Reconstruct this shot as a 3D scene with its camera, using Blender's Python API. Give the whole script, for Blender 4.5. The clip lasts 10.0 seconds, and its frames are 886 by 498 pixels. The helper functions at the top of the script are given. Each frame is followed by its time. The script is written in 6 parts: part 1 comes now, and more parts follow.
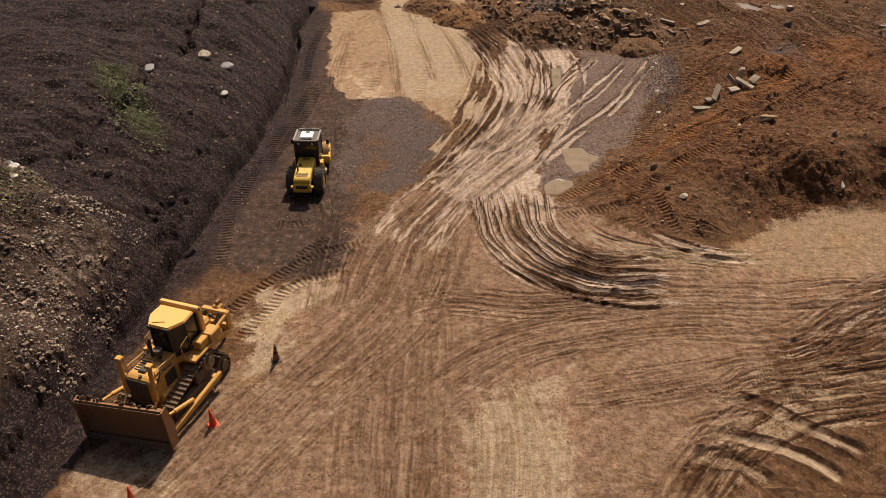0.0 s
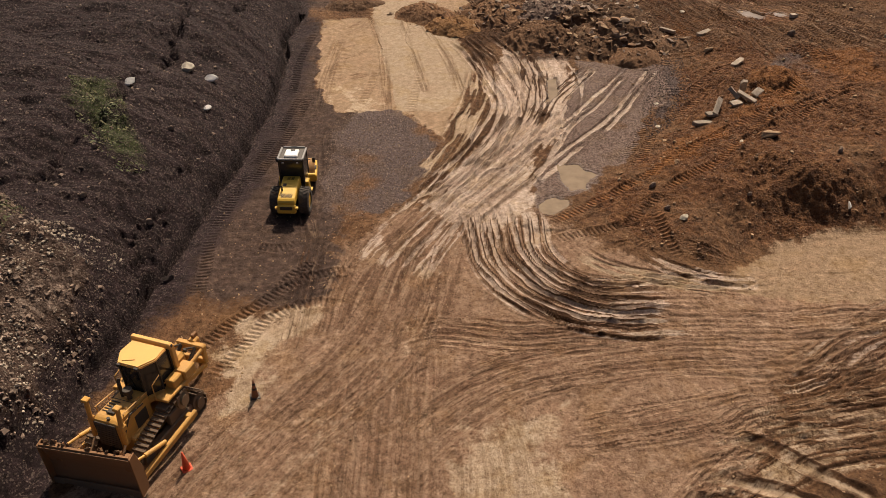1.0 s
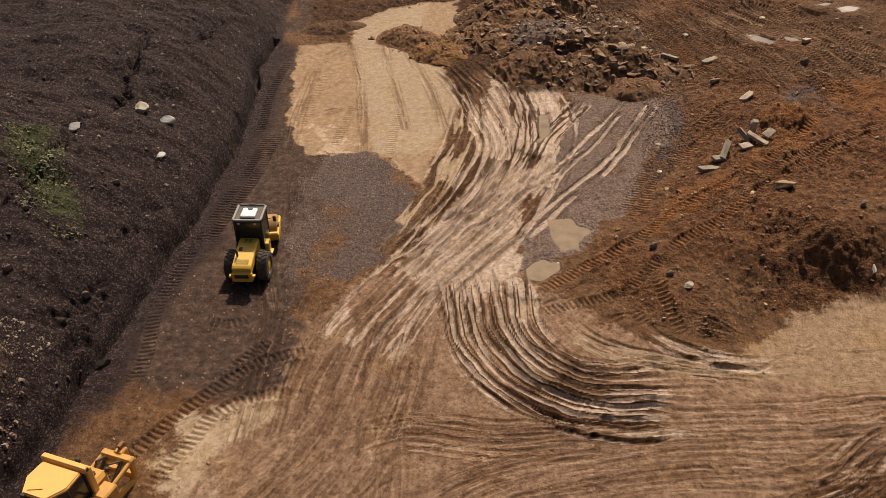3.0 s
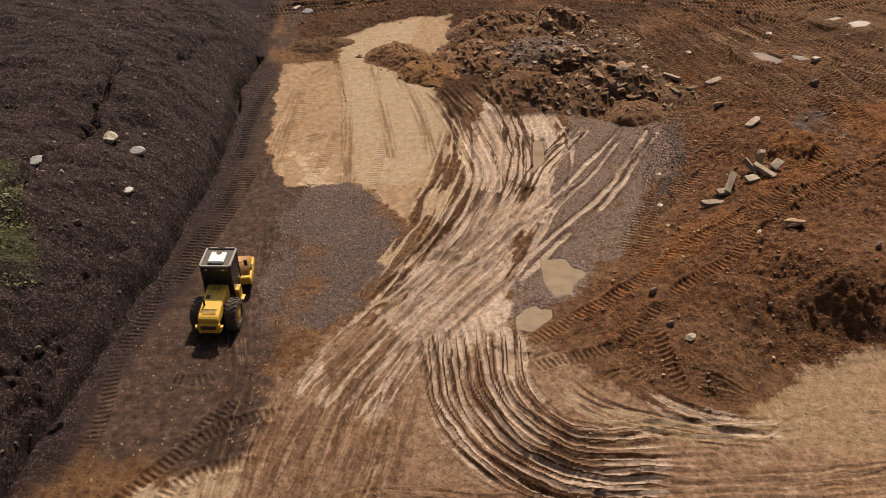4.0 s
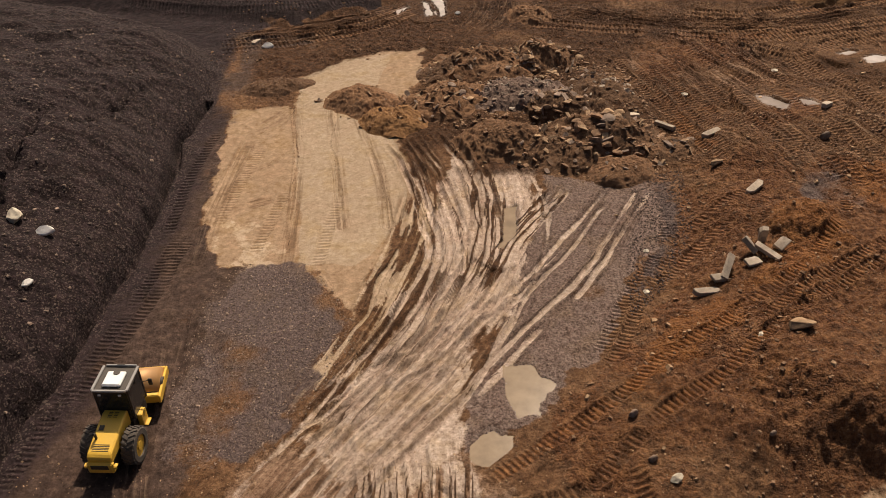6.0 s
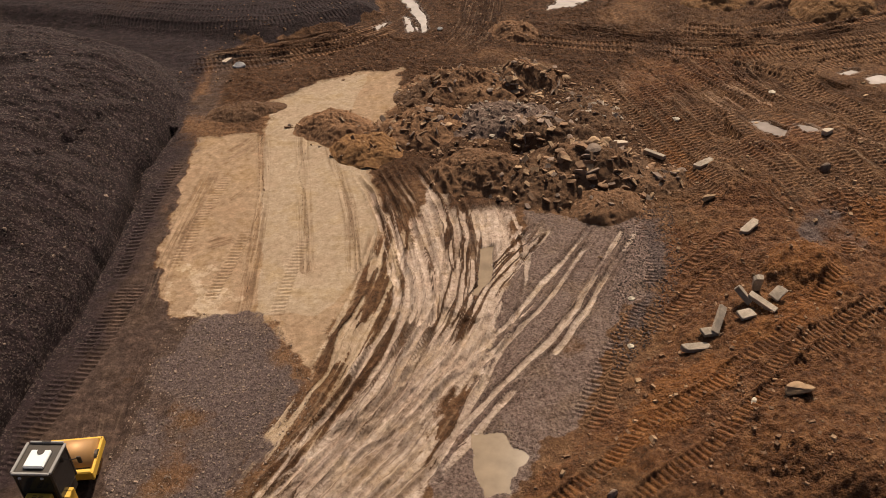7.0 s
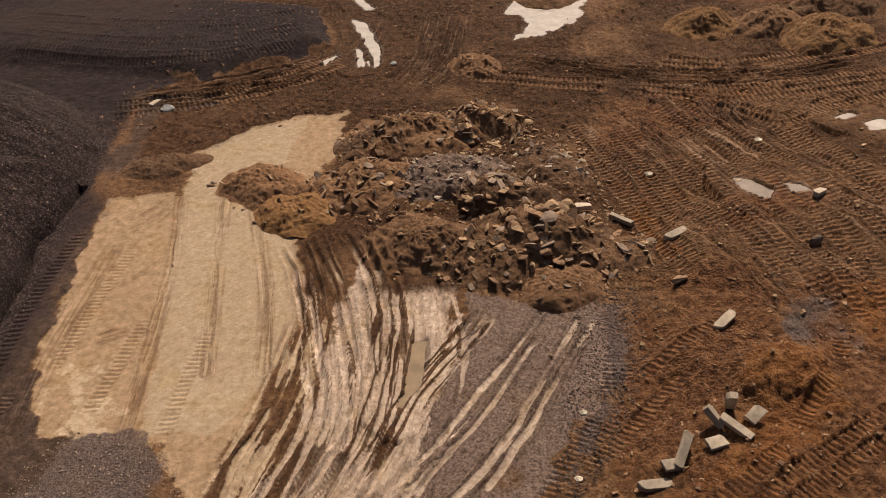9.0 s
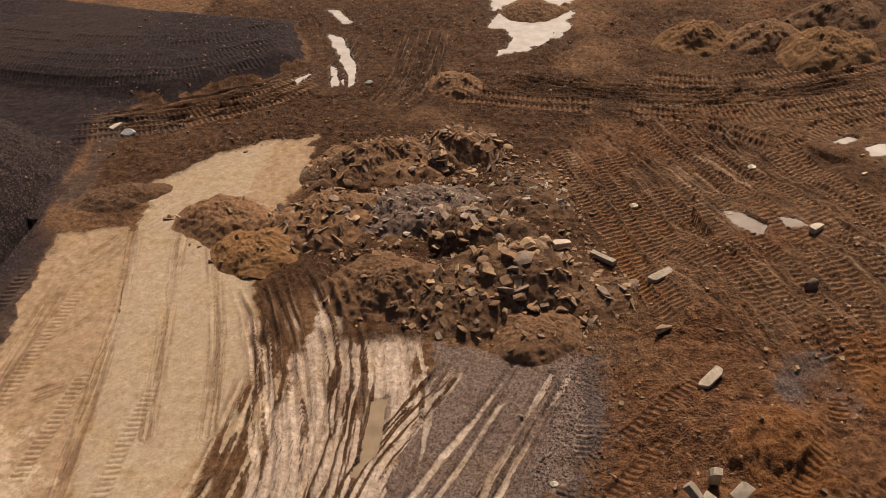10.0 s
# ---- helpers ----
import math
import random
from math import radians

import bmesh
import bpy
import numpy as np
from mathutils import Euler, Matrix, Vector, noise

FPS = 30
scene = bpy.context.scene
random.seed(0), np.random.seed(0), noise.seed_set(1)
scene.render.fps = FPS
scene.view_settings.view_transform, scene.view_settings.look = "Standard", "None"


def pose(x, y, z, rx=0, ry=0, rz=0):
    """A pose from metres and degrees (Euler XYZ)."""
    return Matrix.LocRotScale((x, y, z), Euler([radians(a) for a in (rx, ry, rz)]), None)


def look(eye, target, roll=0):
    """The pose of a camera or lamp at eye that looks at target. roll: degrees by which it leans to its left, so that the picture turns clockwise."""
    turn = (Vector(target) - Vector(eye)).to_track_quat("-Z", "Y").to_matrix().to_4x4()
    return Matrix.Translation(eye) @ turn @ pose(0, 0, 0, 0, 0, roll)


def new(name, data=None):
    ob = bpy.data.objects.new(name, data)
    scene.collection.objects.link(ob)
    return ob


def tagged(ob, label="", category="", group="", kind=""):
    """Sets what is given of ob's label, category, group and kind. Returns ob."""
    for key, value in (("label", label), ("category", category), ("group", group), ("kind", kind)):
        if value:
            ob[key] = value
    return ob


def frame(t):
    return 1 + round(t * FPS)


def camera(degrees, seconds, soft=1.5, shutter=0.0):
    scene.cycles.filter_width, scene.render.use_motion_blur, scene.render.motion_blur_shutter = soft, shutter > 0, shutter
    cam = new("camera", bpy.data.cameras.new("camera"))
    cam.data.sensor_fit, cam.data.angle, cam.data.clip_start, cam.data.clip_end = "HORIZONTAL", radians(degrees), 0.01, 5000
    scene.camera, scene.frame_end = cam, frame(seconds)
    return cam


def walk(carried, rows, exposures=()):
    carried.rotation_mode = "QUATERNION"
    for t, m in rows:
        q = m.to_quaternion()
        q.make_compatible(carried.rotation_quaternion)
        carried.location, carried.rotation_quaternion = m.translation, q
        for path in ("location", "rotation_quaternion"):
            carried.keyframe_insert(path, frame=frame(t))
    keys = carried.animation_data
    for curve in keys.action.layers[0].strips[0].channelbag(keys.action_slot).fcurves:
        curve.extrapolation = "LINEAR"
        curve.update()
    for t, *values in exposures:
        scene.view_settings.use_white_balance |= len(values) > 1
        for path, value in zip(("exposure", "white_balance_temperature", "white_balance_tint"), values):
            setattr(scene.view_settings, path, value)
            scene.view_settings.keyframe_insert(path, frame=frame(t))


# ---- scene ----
cam = camera(54.5, 10.0, soft=0.5)
PATH = [
    (0, (0.041, -0.068, 25.085), (0.013, 1.571, 23.939), -0.6),
    (0.5, (0.261, 1.037, 25.061), (0.234, 2.675, 23.914), -0.6),
    (1, (0.502, 2.255, 25.089), (0.475, 3.892, 23.939), -0.6),
    (1.5, (0.767, 3.601, 25.093), (0.738, 5.236, 23.941), -0.7),
    (2, (1.059, 5.059, 25.081), (1.029, 6.693, 23.928), -0.7),
    (2.5, (1.37, 6.684, 25.121), (1.34, 8.316, 23.965), -0.8),
    (4, (2.656, 12.107, 25.306), (2.613, 13.733, 24.142), -1.1),
    (4.5, (3.207, 14.036, 25.349), (3.157, 15.66, 24.183), -1.3),
    (5, (3.77, 15.986, 25.393), (3.717, 17.608, 24.225), -1.4),
    (5.5, (4.481, 17.953, 25.418), (4.422, 19.573, 24.247), -1.6),
    (7, (6.62, 23.898, 25.429), (6.552, 25.512, 24.249), -2.0),
    (7.5, (7.447, 25.83, 25.358), (7.376, 27.442, 24.176), -2.2),
    (8, (8.274, 27.74, 25.244), (8.198, 29.352, 24.062), -2.3),
    (8.5, (9.107, 29.621, 25.162), (9.028, 31.23, 23.977), -2.5),
    (9, (9.883, 31.464, 25.111), (9.804, 33.072, 23.924), -2.6),
    (9.5, (10.681, 33.286, 25.05), (10.597, 34.891, 23.86), -2.8),
    (10, (11.492, 35.144, 24.93), (11.403, 36.748, 23.738), -3.0),
]
walk(cam, [(t, look(eye, target, roll)) for t, eye, target, roll in PATH])

# ---- world, sun, exposure ----
SUN_ELEV, SUN_AZ = radians(50), radians(12)  # height, and turn from +y towards +x
world = bpy.data.worlds.new("sky")
scene.world = world
world.use_nodes = True
wn = world.node_tree.nodes
sky = wn.new("ShaderNodeTexSky")
sky.sky_type, sky.sun_disc, sky.sun_elevation, sky.sun_rotation = "NISHITA", False, SUN_ELEV, SUN_AZ
sky.dust_density, sky.air_density, sky.ozone_density = 7.0, 0.8, 0.5
wn["Background"].inputs["Strength"].default_value = 0.05
world.node_tree.links.new(sky.outputs["Color"], wn["Background"].inputs["Color"])
sun = new("sun", bpy.data.lights.new("sun", "SUN"))
sun.data.energy, sun.data.angle, sun.data.color = 4.6, radians(0.9), (1.0, 0.85, 0.68)
sun.matrix_world = look((40 * math.sin(SUN_AZ) * math.cos(SUN_ELEV), 40 * math.cos(SUN_AZ) * math.cos(SUN_ELEV), 40 * math.sin(SUN_ELEV)), (0, 0, 0))
scene.view_settings.exposure = 0.38


# ---- materials ----
def node_mat(name):
    m = bpy.data.materials.new(name)
    m.use_nodes = True
    nt = m.node_tree
    return m, nt, nt.nodes["Principled BSDF"]


def add(nt, kind, **values):
    n = nt.nodes.new(kind)
    for key, v in values.items():
        if key == "blend":
            n.blend_type = v
        elif key == "op":
            n.operation = v
        else:
            n.inputs[key].default_value = v
    return n


def noise_tex(nt, co, scale, detail=4.0, rough=0.6):
    n = add(nt, "ShaderNodeTexNoise", Scale=scale, Detail=detail, Roughness=rough)
    nt.links.new(co, n.inputs["Vector"])
    return n.outputs["Fac"]


def ramp(nt, fac, stops):
    r = nt.nodes.new("ShaderNodeValToRGB")
    e = r.color_ramp.elements
    e[0].position, e[0].color = stops[0][0], (*stops[0][1], 1)
    e[1].position, e[1].color = stops[-1][0], (*stops[-1][1], 1)
    for p, c in stops[1:-1]:
        e.new(p).color = (*c, 1)
    nt.links.new(fac, r.inputs["Fac"])
    return r.outputs["Color"]


def mix(nt, fac, a, b, blend="MIX"):
    n = nt.nodes.new("ShaderNodeMix")
    n.data_type, n.blend_type = "RGBA", blend
    for sock, v in (("Factor", fac), ("A", a), ("B", b)):
        s = [i for i in n.inputs if i.name == sock and (i.type == "VALUE") == (sock == "Factor") and i.type in ("VALUE", "RGBA")][0]
        if isinstance(v, (int, float)):
            s.default_value = v
        elif isinstance(v, tuple):
            s.default_value = (*v, 1)
        else:
            nt.links.new(v, s)
    return [o for o in n.outputs if o.type == "RGBA"][0]


def calc(nt, op, a, b=0.0, c=0.0):
    n = nt.nodes.new("ShaderNodeMath")
    n.operation = op
    for i, v in enumerate((a, b, c)):
        if isinstance(v, (int, float)):
            n.inputs[i].default_value = v
        else:
            nt.links.new(v, n.inputs[i])
    return n.outputs[0]


def bump(nt, bsdf, height, strength, distance):
    n = add(nt, "ShaderNodeBump", Strength=strength, Distance=distance)
    nt.links.new(height, n.inputs["Height"])
    nt.links.new(n.outputs["Normal"], bsdf.inputs["Normal"])


def tone(c, k):
    return tuple(min(1.0, v * k) for v in c)


def rock_mat(name, base, scale=3.0, rough=0.9, spread=0.45, relief=0.04):
    """Stone or earth with two scales of variation, each piece a little different."""
    m, nt, b = node_mat(name)
    co = nt.nodes.new("ShaderNodeTexCoord").outputs["Object"]
    big, fine = noise_tex(nt, co, scale), noise_tex(nt, co, scale * 9, 5, 0.7)
    col = ramp(nt, big, [(0.3, tone(base, 1 - spread)), (0.5, base), (0.72, tone(base, 1 + spread))])
    col = mix(nt, calc(nt, "MULTIPLY", fine, 0.5), col, tone(base, 0.45))
    rnd = nt.nodes.new("ShaderNodeObjectInfo").outputs["Random"]
    isl = nt.nodes.new("ShaderNodeNewGeometry").outputs["Random Per Island"]
    shade = calc(nt, "MULTIPLY_ADD", calc(nt, "FRACT", calc(nt, "ADD", rnd, isl)), 0.7, 0.65)
    hsv = add(nt, "ShaderNodeHueSaturation")
    nt.links.new(shade, hsv.inputs["Value"])
    nt.links.new(col, hsv.inputs["Color"])
    nt.links.new(hsv.outputs["Color"], b.inputs["Base Color"])
    b.inputs["Roughness"].default_value = rough
    b.inputs["Specular IOR Level"].default_value = 0.3
    bump(nt, b, calc(nt, "ADD", fine, calc(nt, "MULTIPLY", big, 1.5)), 0.6 if relief < 0.05 else 1.0, relief)
    return m


def paint_mat(name, base, rough=0.45, metal=0.0, dirt=0.35, dust=(0.22, 0.15, 0.09), scale=2.0):
    """Machine paint, rubber or metal with a layer of dust and grime."""
    m, nt, b = node_mat(name)
    co = nt.nodes.new("ShaderNodeTexCoord").outputs["Object"]
    big, fine = noise_tex(nt, co, scale), noise_tex(nt, co, scale * 14, 5, 0.7)
    fac = calc(nt, "MULTIPLY", calc(nt, "SMOOTH_MIN", calc(nt, "MULTIPLY", big, fine), 1.0, 0.1), dirt * 3.2)
    fac.node.use_clamp = True
    col = mix(nt, fac, mix(nt, fine, tone(base, 0.82), tone(base, 1.1)), dust)
    nt.links.new(col, b.inputs["Base Color"])
    b.inputs["Metallic"].default_value = metal
    nt.links.new(calc(nt, "MULTIPLY_ADD", fac, 0.4, rough), b.inputs["Roughness"])
    bump(nt, b, fine, 0.15, 0.01)
    return m


def ground_mat():
    """Soil of a cleared site: each kind of surface lies where its attribute says, broken up by grain."""
    m, nt, b = node_mat("site_soil")
    co = nt.nodes.new("ShaderNodeTexCoord").outputs["Object"]
    n_big, n_mid = noise_tex(nt, co, 0.35, 5), noise_tex(nt, co, 2.2, 6, 0.65)
    n_fine, n_grit = noise_tex(nt, co, 9.0, 6, 0.7), noise_tex(nt, co, 34.0, 4, 0.7)
    vor = add(nt, "ShaderNodeTexVoronoi", Scale=7.0, Randomness=1.0)
    nt.links.new(co, vor.inputs["Vector"])
    vor2 = add(nt, "ShaderNodeTexVoronoi", Scale=16.0, Randomness=1.0)
    nt.links.new(co, vor2.inputs["Vector"])
    grain = calc(nt, "ADD", calc(nt, "MULTIPLY", n_mid, 0.5), calc(nt, "MULTIPLY", n_fine, 0.5))

    def where(name, edge=0.5):
        a = nt.nodes.new("ShaderNodeAttribute")
        a.attribute_name = name
        v = calc(nt, "MULTIPLY_ADD", calc(nt, "SUBTRACT", grain, 0.5), edge * 2, a.outputs["Fac"])
        r = nt.nodes.new("ShaderNodeMapRange")
        r.interpolation_type = "SMOOTHSTEP"
        r.inputs["From Min"].default_value, r.inputs["From Max"].default_value = 0.38, 0.64
        nt.links.new(v, r.inputs["Value"])
        return r.outputs["Result"]

    def surf(dark, mean, light, src=n_mid):
        return ramp(nt, src, [(0.3, dark), (0.5, mean), (0.7, light)])

    col = surf(*BASE)
    for name, tones, edge, src in LAYERS:
        col = mix(nt, where(name, edge), col, surf(*tones, {"mid": n_mid, "fine": n_fine, "grit": n_grit}[src]))
    # pinkish and ochre drift
    n_hue = noise_tex(nt, co, 0.55, 5, 0.6)
    col = mix(nt, calc(nt, "MULTIPLY", ramp(nt, n_hue, [(0.5, (0, 0, 0)), (0.68, (1, 1, 1))]), 0.3), col, mix(nt, 1.0, col, (1.0, 0.86, 0.80), "MULTIPLY"))
    col = mix(nt, calc(nt, "MULTIPLY", ramp(nt, n_hue, [(0.34, (1, 1, 1)), (0.5, (0, 0, 0))]), 0.5), col, mix(nt, 1.0, col, (1.0, 0.92, 0.70), "MULTIPLY"))
    # fine streaks that follow the wheels' way
    flow = nt.nodes.new("ShaderNodeCombineXYZ")
    for sock, name, k in (("X", "flow_u", 0.22), ("Y", "flow_v", 4.4)):
        a = nt.nodes.new("ShaderNodeAttribute")
        a.attribute_name = name
        nt.links.new(calc(nt, "MULTIPLY", a.outputs["Fac"], k), flow.inputs[sock])
    warp = nt.nodes.new("ShaderNodeVectorMath")
    warp.operation = "MULTIPLY_ADD"
    wiggle = nt.nodes.new("ShaderNodeCombineXYZ")
    nt.links.new(n_big, wiggle.inputs["Y"])
    nt.links.new(n_mid, wiggle.inputs["X"])
    nt.links.new(wiggle.outputs["Vector"], warp.inputs[0])
    warp.inputs[1].default_value = (0.5, 1.0, 0)
    nt.links.new(flow.outputs["Vector"], warp.inputs[2])
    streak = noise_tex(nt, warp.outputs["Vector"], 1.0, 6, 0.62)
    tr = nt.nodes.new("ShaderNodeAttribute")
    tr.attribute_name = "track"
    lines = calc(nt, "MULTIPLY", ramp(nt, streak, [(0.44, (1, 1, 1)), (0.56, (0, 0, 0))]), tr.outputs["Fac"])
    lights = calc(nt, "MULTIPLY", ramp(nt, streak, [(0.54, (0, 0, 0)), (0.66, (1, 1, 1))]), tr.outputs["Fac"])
    band = noise_tex(nt, warp.outputs["Vector"], 0.33, 4, 0.6)
    dim = calc(nt, "MULTIPLY", ramp(nt, band, [(0.38, (1, 1, 1)), (0.52, (0, 0, 0))]), tr.outputs["Fac"])
    lit = calc(nt, "MULTIPLY", ramp(nt, band, [(0.52, (0, 0, 0)), (0.66, (1, 1, 1))]), tr.outputs["Fac"])
    col = mix(nt, calc(nt, "MULTIPLY", dim, 0.45), col, mix(nt, 1.0, col, (0.56, 0.49, 0.43), "MULTIPLY"))
    col = mix(nt, calc(nt, "MULTIPLY", lit, 0.35), col, mix(nt, 1.0, col, (1.35, 1.36, 1.38), "MULTIPLY"))
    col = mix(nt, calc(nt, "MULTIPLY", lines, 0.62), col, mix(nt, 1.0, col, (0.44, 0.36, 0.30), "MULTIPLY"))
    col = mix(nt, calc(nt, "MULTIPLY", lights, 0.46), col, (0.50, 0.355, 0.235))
    # cross bars of the crawler prints
    pu = nt.nodes.new("ShaderNodeAttribute")
    pu.attribute_name = "print_u"
    pm = nt.nodes.new("ShaderNodeAttribute")
    pm.attribute_name = "print"
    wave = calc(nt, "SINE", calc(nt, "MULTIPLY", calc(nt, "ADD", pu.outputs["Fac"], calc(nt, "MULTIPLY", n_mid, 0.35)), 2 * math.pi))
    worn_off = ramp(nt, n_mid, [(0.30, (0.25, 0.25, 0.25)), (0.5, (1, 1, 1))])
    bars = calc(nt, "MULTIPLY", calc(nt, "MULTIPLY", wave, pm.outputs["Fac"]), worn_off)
    # relief shading put into the colour: gaps between bars darkened, crests lightened
    gap_shade = calc(nt, "MULTIPLY", calc(nt, "MAXIMUM", calc(nt, "MULTIPLY", bars, -1.0), 0.0), 0.55)
    col = mix(nt, gap_shade, col, mix(nt, 1.0, col, (0.40, 0.34, 0.31), "MULTIPLY"))
    crest_light = calc(nt, "MULTIPLY", calc(nt, "MAXIMUM", bars, 0.0), 0.30)
    col = mix(nt, crest_light, col, mix(nt, 1.0, col, (1.5, 1.45, 1.4), "MULTIPLY"))
    # stones and crumbs of the gravel surfaces
    gr = nt.nodes.new("ShaderNodeAttribute")
    gr.attribute_name = "stony"
    speck = calc(nt, "MULTIPLY", calc(nt, "GREATER_THAN", vor2.outputs["Color"], 0.74), gr.outputs["Fac"])
    col = mix(nt, calc(nt, "MULTIPLY", speck, 0.42), col, (0.29, 0.225, 0.185))
    col = mix(nt, calc(nt, "MULTIPLY_ADD", n_grit, 0.55, 0.0), col, mix(nt, 1.0, col, (0.30, 0.27, 0.26), "MULTIPLY"))
    crumbs = ramp(nt, n_fine, [(0.36, (1, 1, 1)), (0.5, (0, 0, 0))])
    keep = nt.nodes.new("ShaderNodeAttribute")
    keep.attribute_name = "smooth"
    crumb_k = calc(nt, "MULTIPLY", crumbs, calc(nt, "MULTIPLY_ADD", keep.outputs["Fac"], -0.4, 0.55))
    col = mix(nt, crumb_k, col, mix(nt, 1.0, col, (0.38, 0.34, 0.32), "MULTIPLY"))
    # tone on all soils: darker where this bump noise is low, lighter where high
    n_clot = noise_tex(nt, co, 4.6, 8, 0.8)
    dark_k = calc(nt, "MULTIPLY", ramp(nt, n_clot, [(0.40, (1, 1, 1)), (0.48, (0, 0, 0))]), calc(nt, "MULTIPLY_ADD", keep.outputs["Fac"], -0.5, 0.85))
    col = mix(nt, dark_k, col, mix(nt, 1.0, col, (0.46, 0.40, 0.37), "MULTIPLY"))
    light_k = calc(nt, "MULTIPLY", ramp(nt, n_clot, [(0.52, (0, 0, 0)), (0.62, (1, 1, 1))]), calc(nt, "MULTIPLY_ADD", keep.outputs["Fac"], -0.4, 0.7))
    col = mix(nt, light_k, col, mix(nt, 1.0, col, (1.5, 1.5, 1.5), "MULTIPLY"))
    col = mix(nt, calc(nt, "MULTIPLY", n_big, 0.35), col, mix(nt, 1.0, col, (0.62, 0.56, 0.52), "MULTIPLY"))
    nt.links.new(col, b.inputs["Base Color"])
    wet = where("wet", 0.35)
    nt.links.new(calc(nt, "MULTIPLY_ADD", wet, -0.62, 0.93), b.inputs["Roughness"])
    b.inputs["Specular IOR Level"].default_value = 0.16
    cl = nt.nodes.new("ShaderNodeAttribute")
    cl.attribute_name = "cloddy"
    dome = calc(nt, "ADD", calc(nt, "SUBTRACT", 1.0, vor.outputs["Distance"]), calc(nt, "MULTIPLY", calc(nt, "SUBTRACT", 1.0, vor2.outputs["Distance"]), 0.55))
    h = calc(nt, "ADD", calc(nt, "MULTIPLY", n_fine, 0.6), calc(nt, "MULTIPLY", n_grit, 0.4))
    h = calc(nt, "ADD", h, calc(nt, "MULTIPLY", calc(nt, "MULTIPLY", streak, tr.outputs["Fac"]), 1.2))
    h = calc(nt, "ADD", h, calc(nt, "MULTIPLY", dome, calc(nt, "MULTIPLY_ADD", cl.outputs["Fac"], 1.1, 0.15)))
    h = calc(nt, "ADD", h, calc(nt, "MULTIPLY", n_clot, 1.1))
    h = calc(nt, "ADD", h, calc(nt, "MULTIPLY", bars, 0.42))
    sm = nt.nodes.new("ShaderNodeAttribute")
    sm.attribute_name = "smooth"
    bump(nt, b, calc(nt, "MULTIPLY", h, calc(nt, "SUBTRACT", 1.0, calc(nt, "MULTIPLY", sm.outputs["Fac"], 0.75))), 1.0, 0.12)
    return m


# dark, mean and light tone of each surface
BASE = ((0.085, 0.046, 0.024), (0.188, 0.100, 0.049), (0.30, 0.172, 0.088))
LAYERS = [
    ("road", ((0.215, 0.130, 0.080), (0.355, 0.226, 0.146), (0.50, 0.350, 0.240)), 0.5, "mid"),
    ("red", ((0.066, 0.028, 0.012), (0.168, 0.076, 0.032), (0.30, 0.155, 0.070)), 0.55, "mid"),
    ("orange", ((0.13, 0.050, 0.014), (0.22, 0.093, 0.030), (0.34, 0.165, 0.063)), 0.5, "mid"),
    ("pad", ((0.25, 0.162, 0.092), (0.345, 0.240, 0.152), (0.47, 0.330, 0.212)), 0.5, "mid"),
    ("pale", ((0.35, 0.250, 0.160), (0.47, 0.358, 0.245), (0.58, 0.46, 0.335)), 0.48, "mid"),
    ("rolled", ((0.31, 0.226, 0.148), (0.395, 0.300, 0.205), (0.47, 0.370, 0.265)), 0.4, "mid"),
    ("dust", ((0.040, 0.0245, 0.0185), (0.084, 0.0535, 0.0405), (0.165, 0.109, 0.081)), 0.6, "mid"),
    ("gravel", ((0.062, 0.043, 0.039), (0.120, 0.086, 0.078), (0.20, 0.150, 0.134)), 0.45, "fine"),
    ("grey", ((0.110, 0.075, 0.060), (0.220, 0.155, 0.127), (0.35, 0.26, 0.215)), 0.45, "fine"),
    ("shale", ((0.0155, 0.0096, 0.0098), (0.033, 0.0200, 0.0208), (0.060, 0.038, 0.0385)), 0.35, "mid"),
    ("white", ((0.48, 0.365, 0.275), (0.65, 0.515, 0.41), (0.77, 0.63, 0.52)), 0.35, "mid"),
    ("mud", ((0.040, 0.0175, 0.0075), (0.086, 0.041, 0.0180), (0.165, 0.086, 0.041)), 0.35, "mid"),
    ("green", ((0.020, 0.024, 0.008), (0.045, 0.055, 0.018), (0.085, 0.10, 0.035)), 0.6, "fine"),
]
SOIL = ground_mat()


# ---- the ground ----
def hash2(i, j, seed):
    h = (i.astype(np.int64) * 374761393 + j.astype(np.int64) * 668265263 + seed * 974634599) & 0xFFFFFFFF
    h = ((h ^ (h >> 13)) * 1274126177) & 0xFFFFFFFF
    return ((h ^ (h >> 16)) & 0xFFFF) / 65535.0


def vnoise(x, y, seed=0):
    i, j = np.floor(x), np.floor(y)
    fx, fy = x - i, y - j
    fx, fy = fx * fx * (3 - 2 * fx), fy * fy * (3 - 2 * fy)
    a, b_, c, d = hash2(i, j, seed), hash2(i + 1, j, seed), hash2(i, j + 1, seed), hash2(i + 1, j + 1, seed)
    return (a + (b_ - a) * fx) * (1 - fy) + (c + (d - c) * fx) * fy


def fbm(x, y, seed=0, octaves=4, gain=0.5):
    """Noise between about -1 and 1."""
    total, amp, norm = 0.0, 1.0, 0.0
    for o in range(octaves):
        x, y = 0.8 * x - 0.6 * y, 0.6 * x + 0.8 * y
        total = total + amp * (vnoise(x * 2 ** o + 17.3 * o, y * 2 ** o - 9.1 * o, seed + o) * 2 - 1)
        norm += amp
        amp *= gain
    return total / norm * 1.6


def smooth(a, b_, v):
    t = np.clip((v - a) / (b_ - a), 0, 1)
    return t * t * (3 - 2 * t)


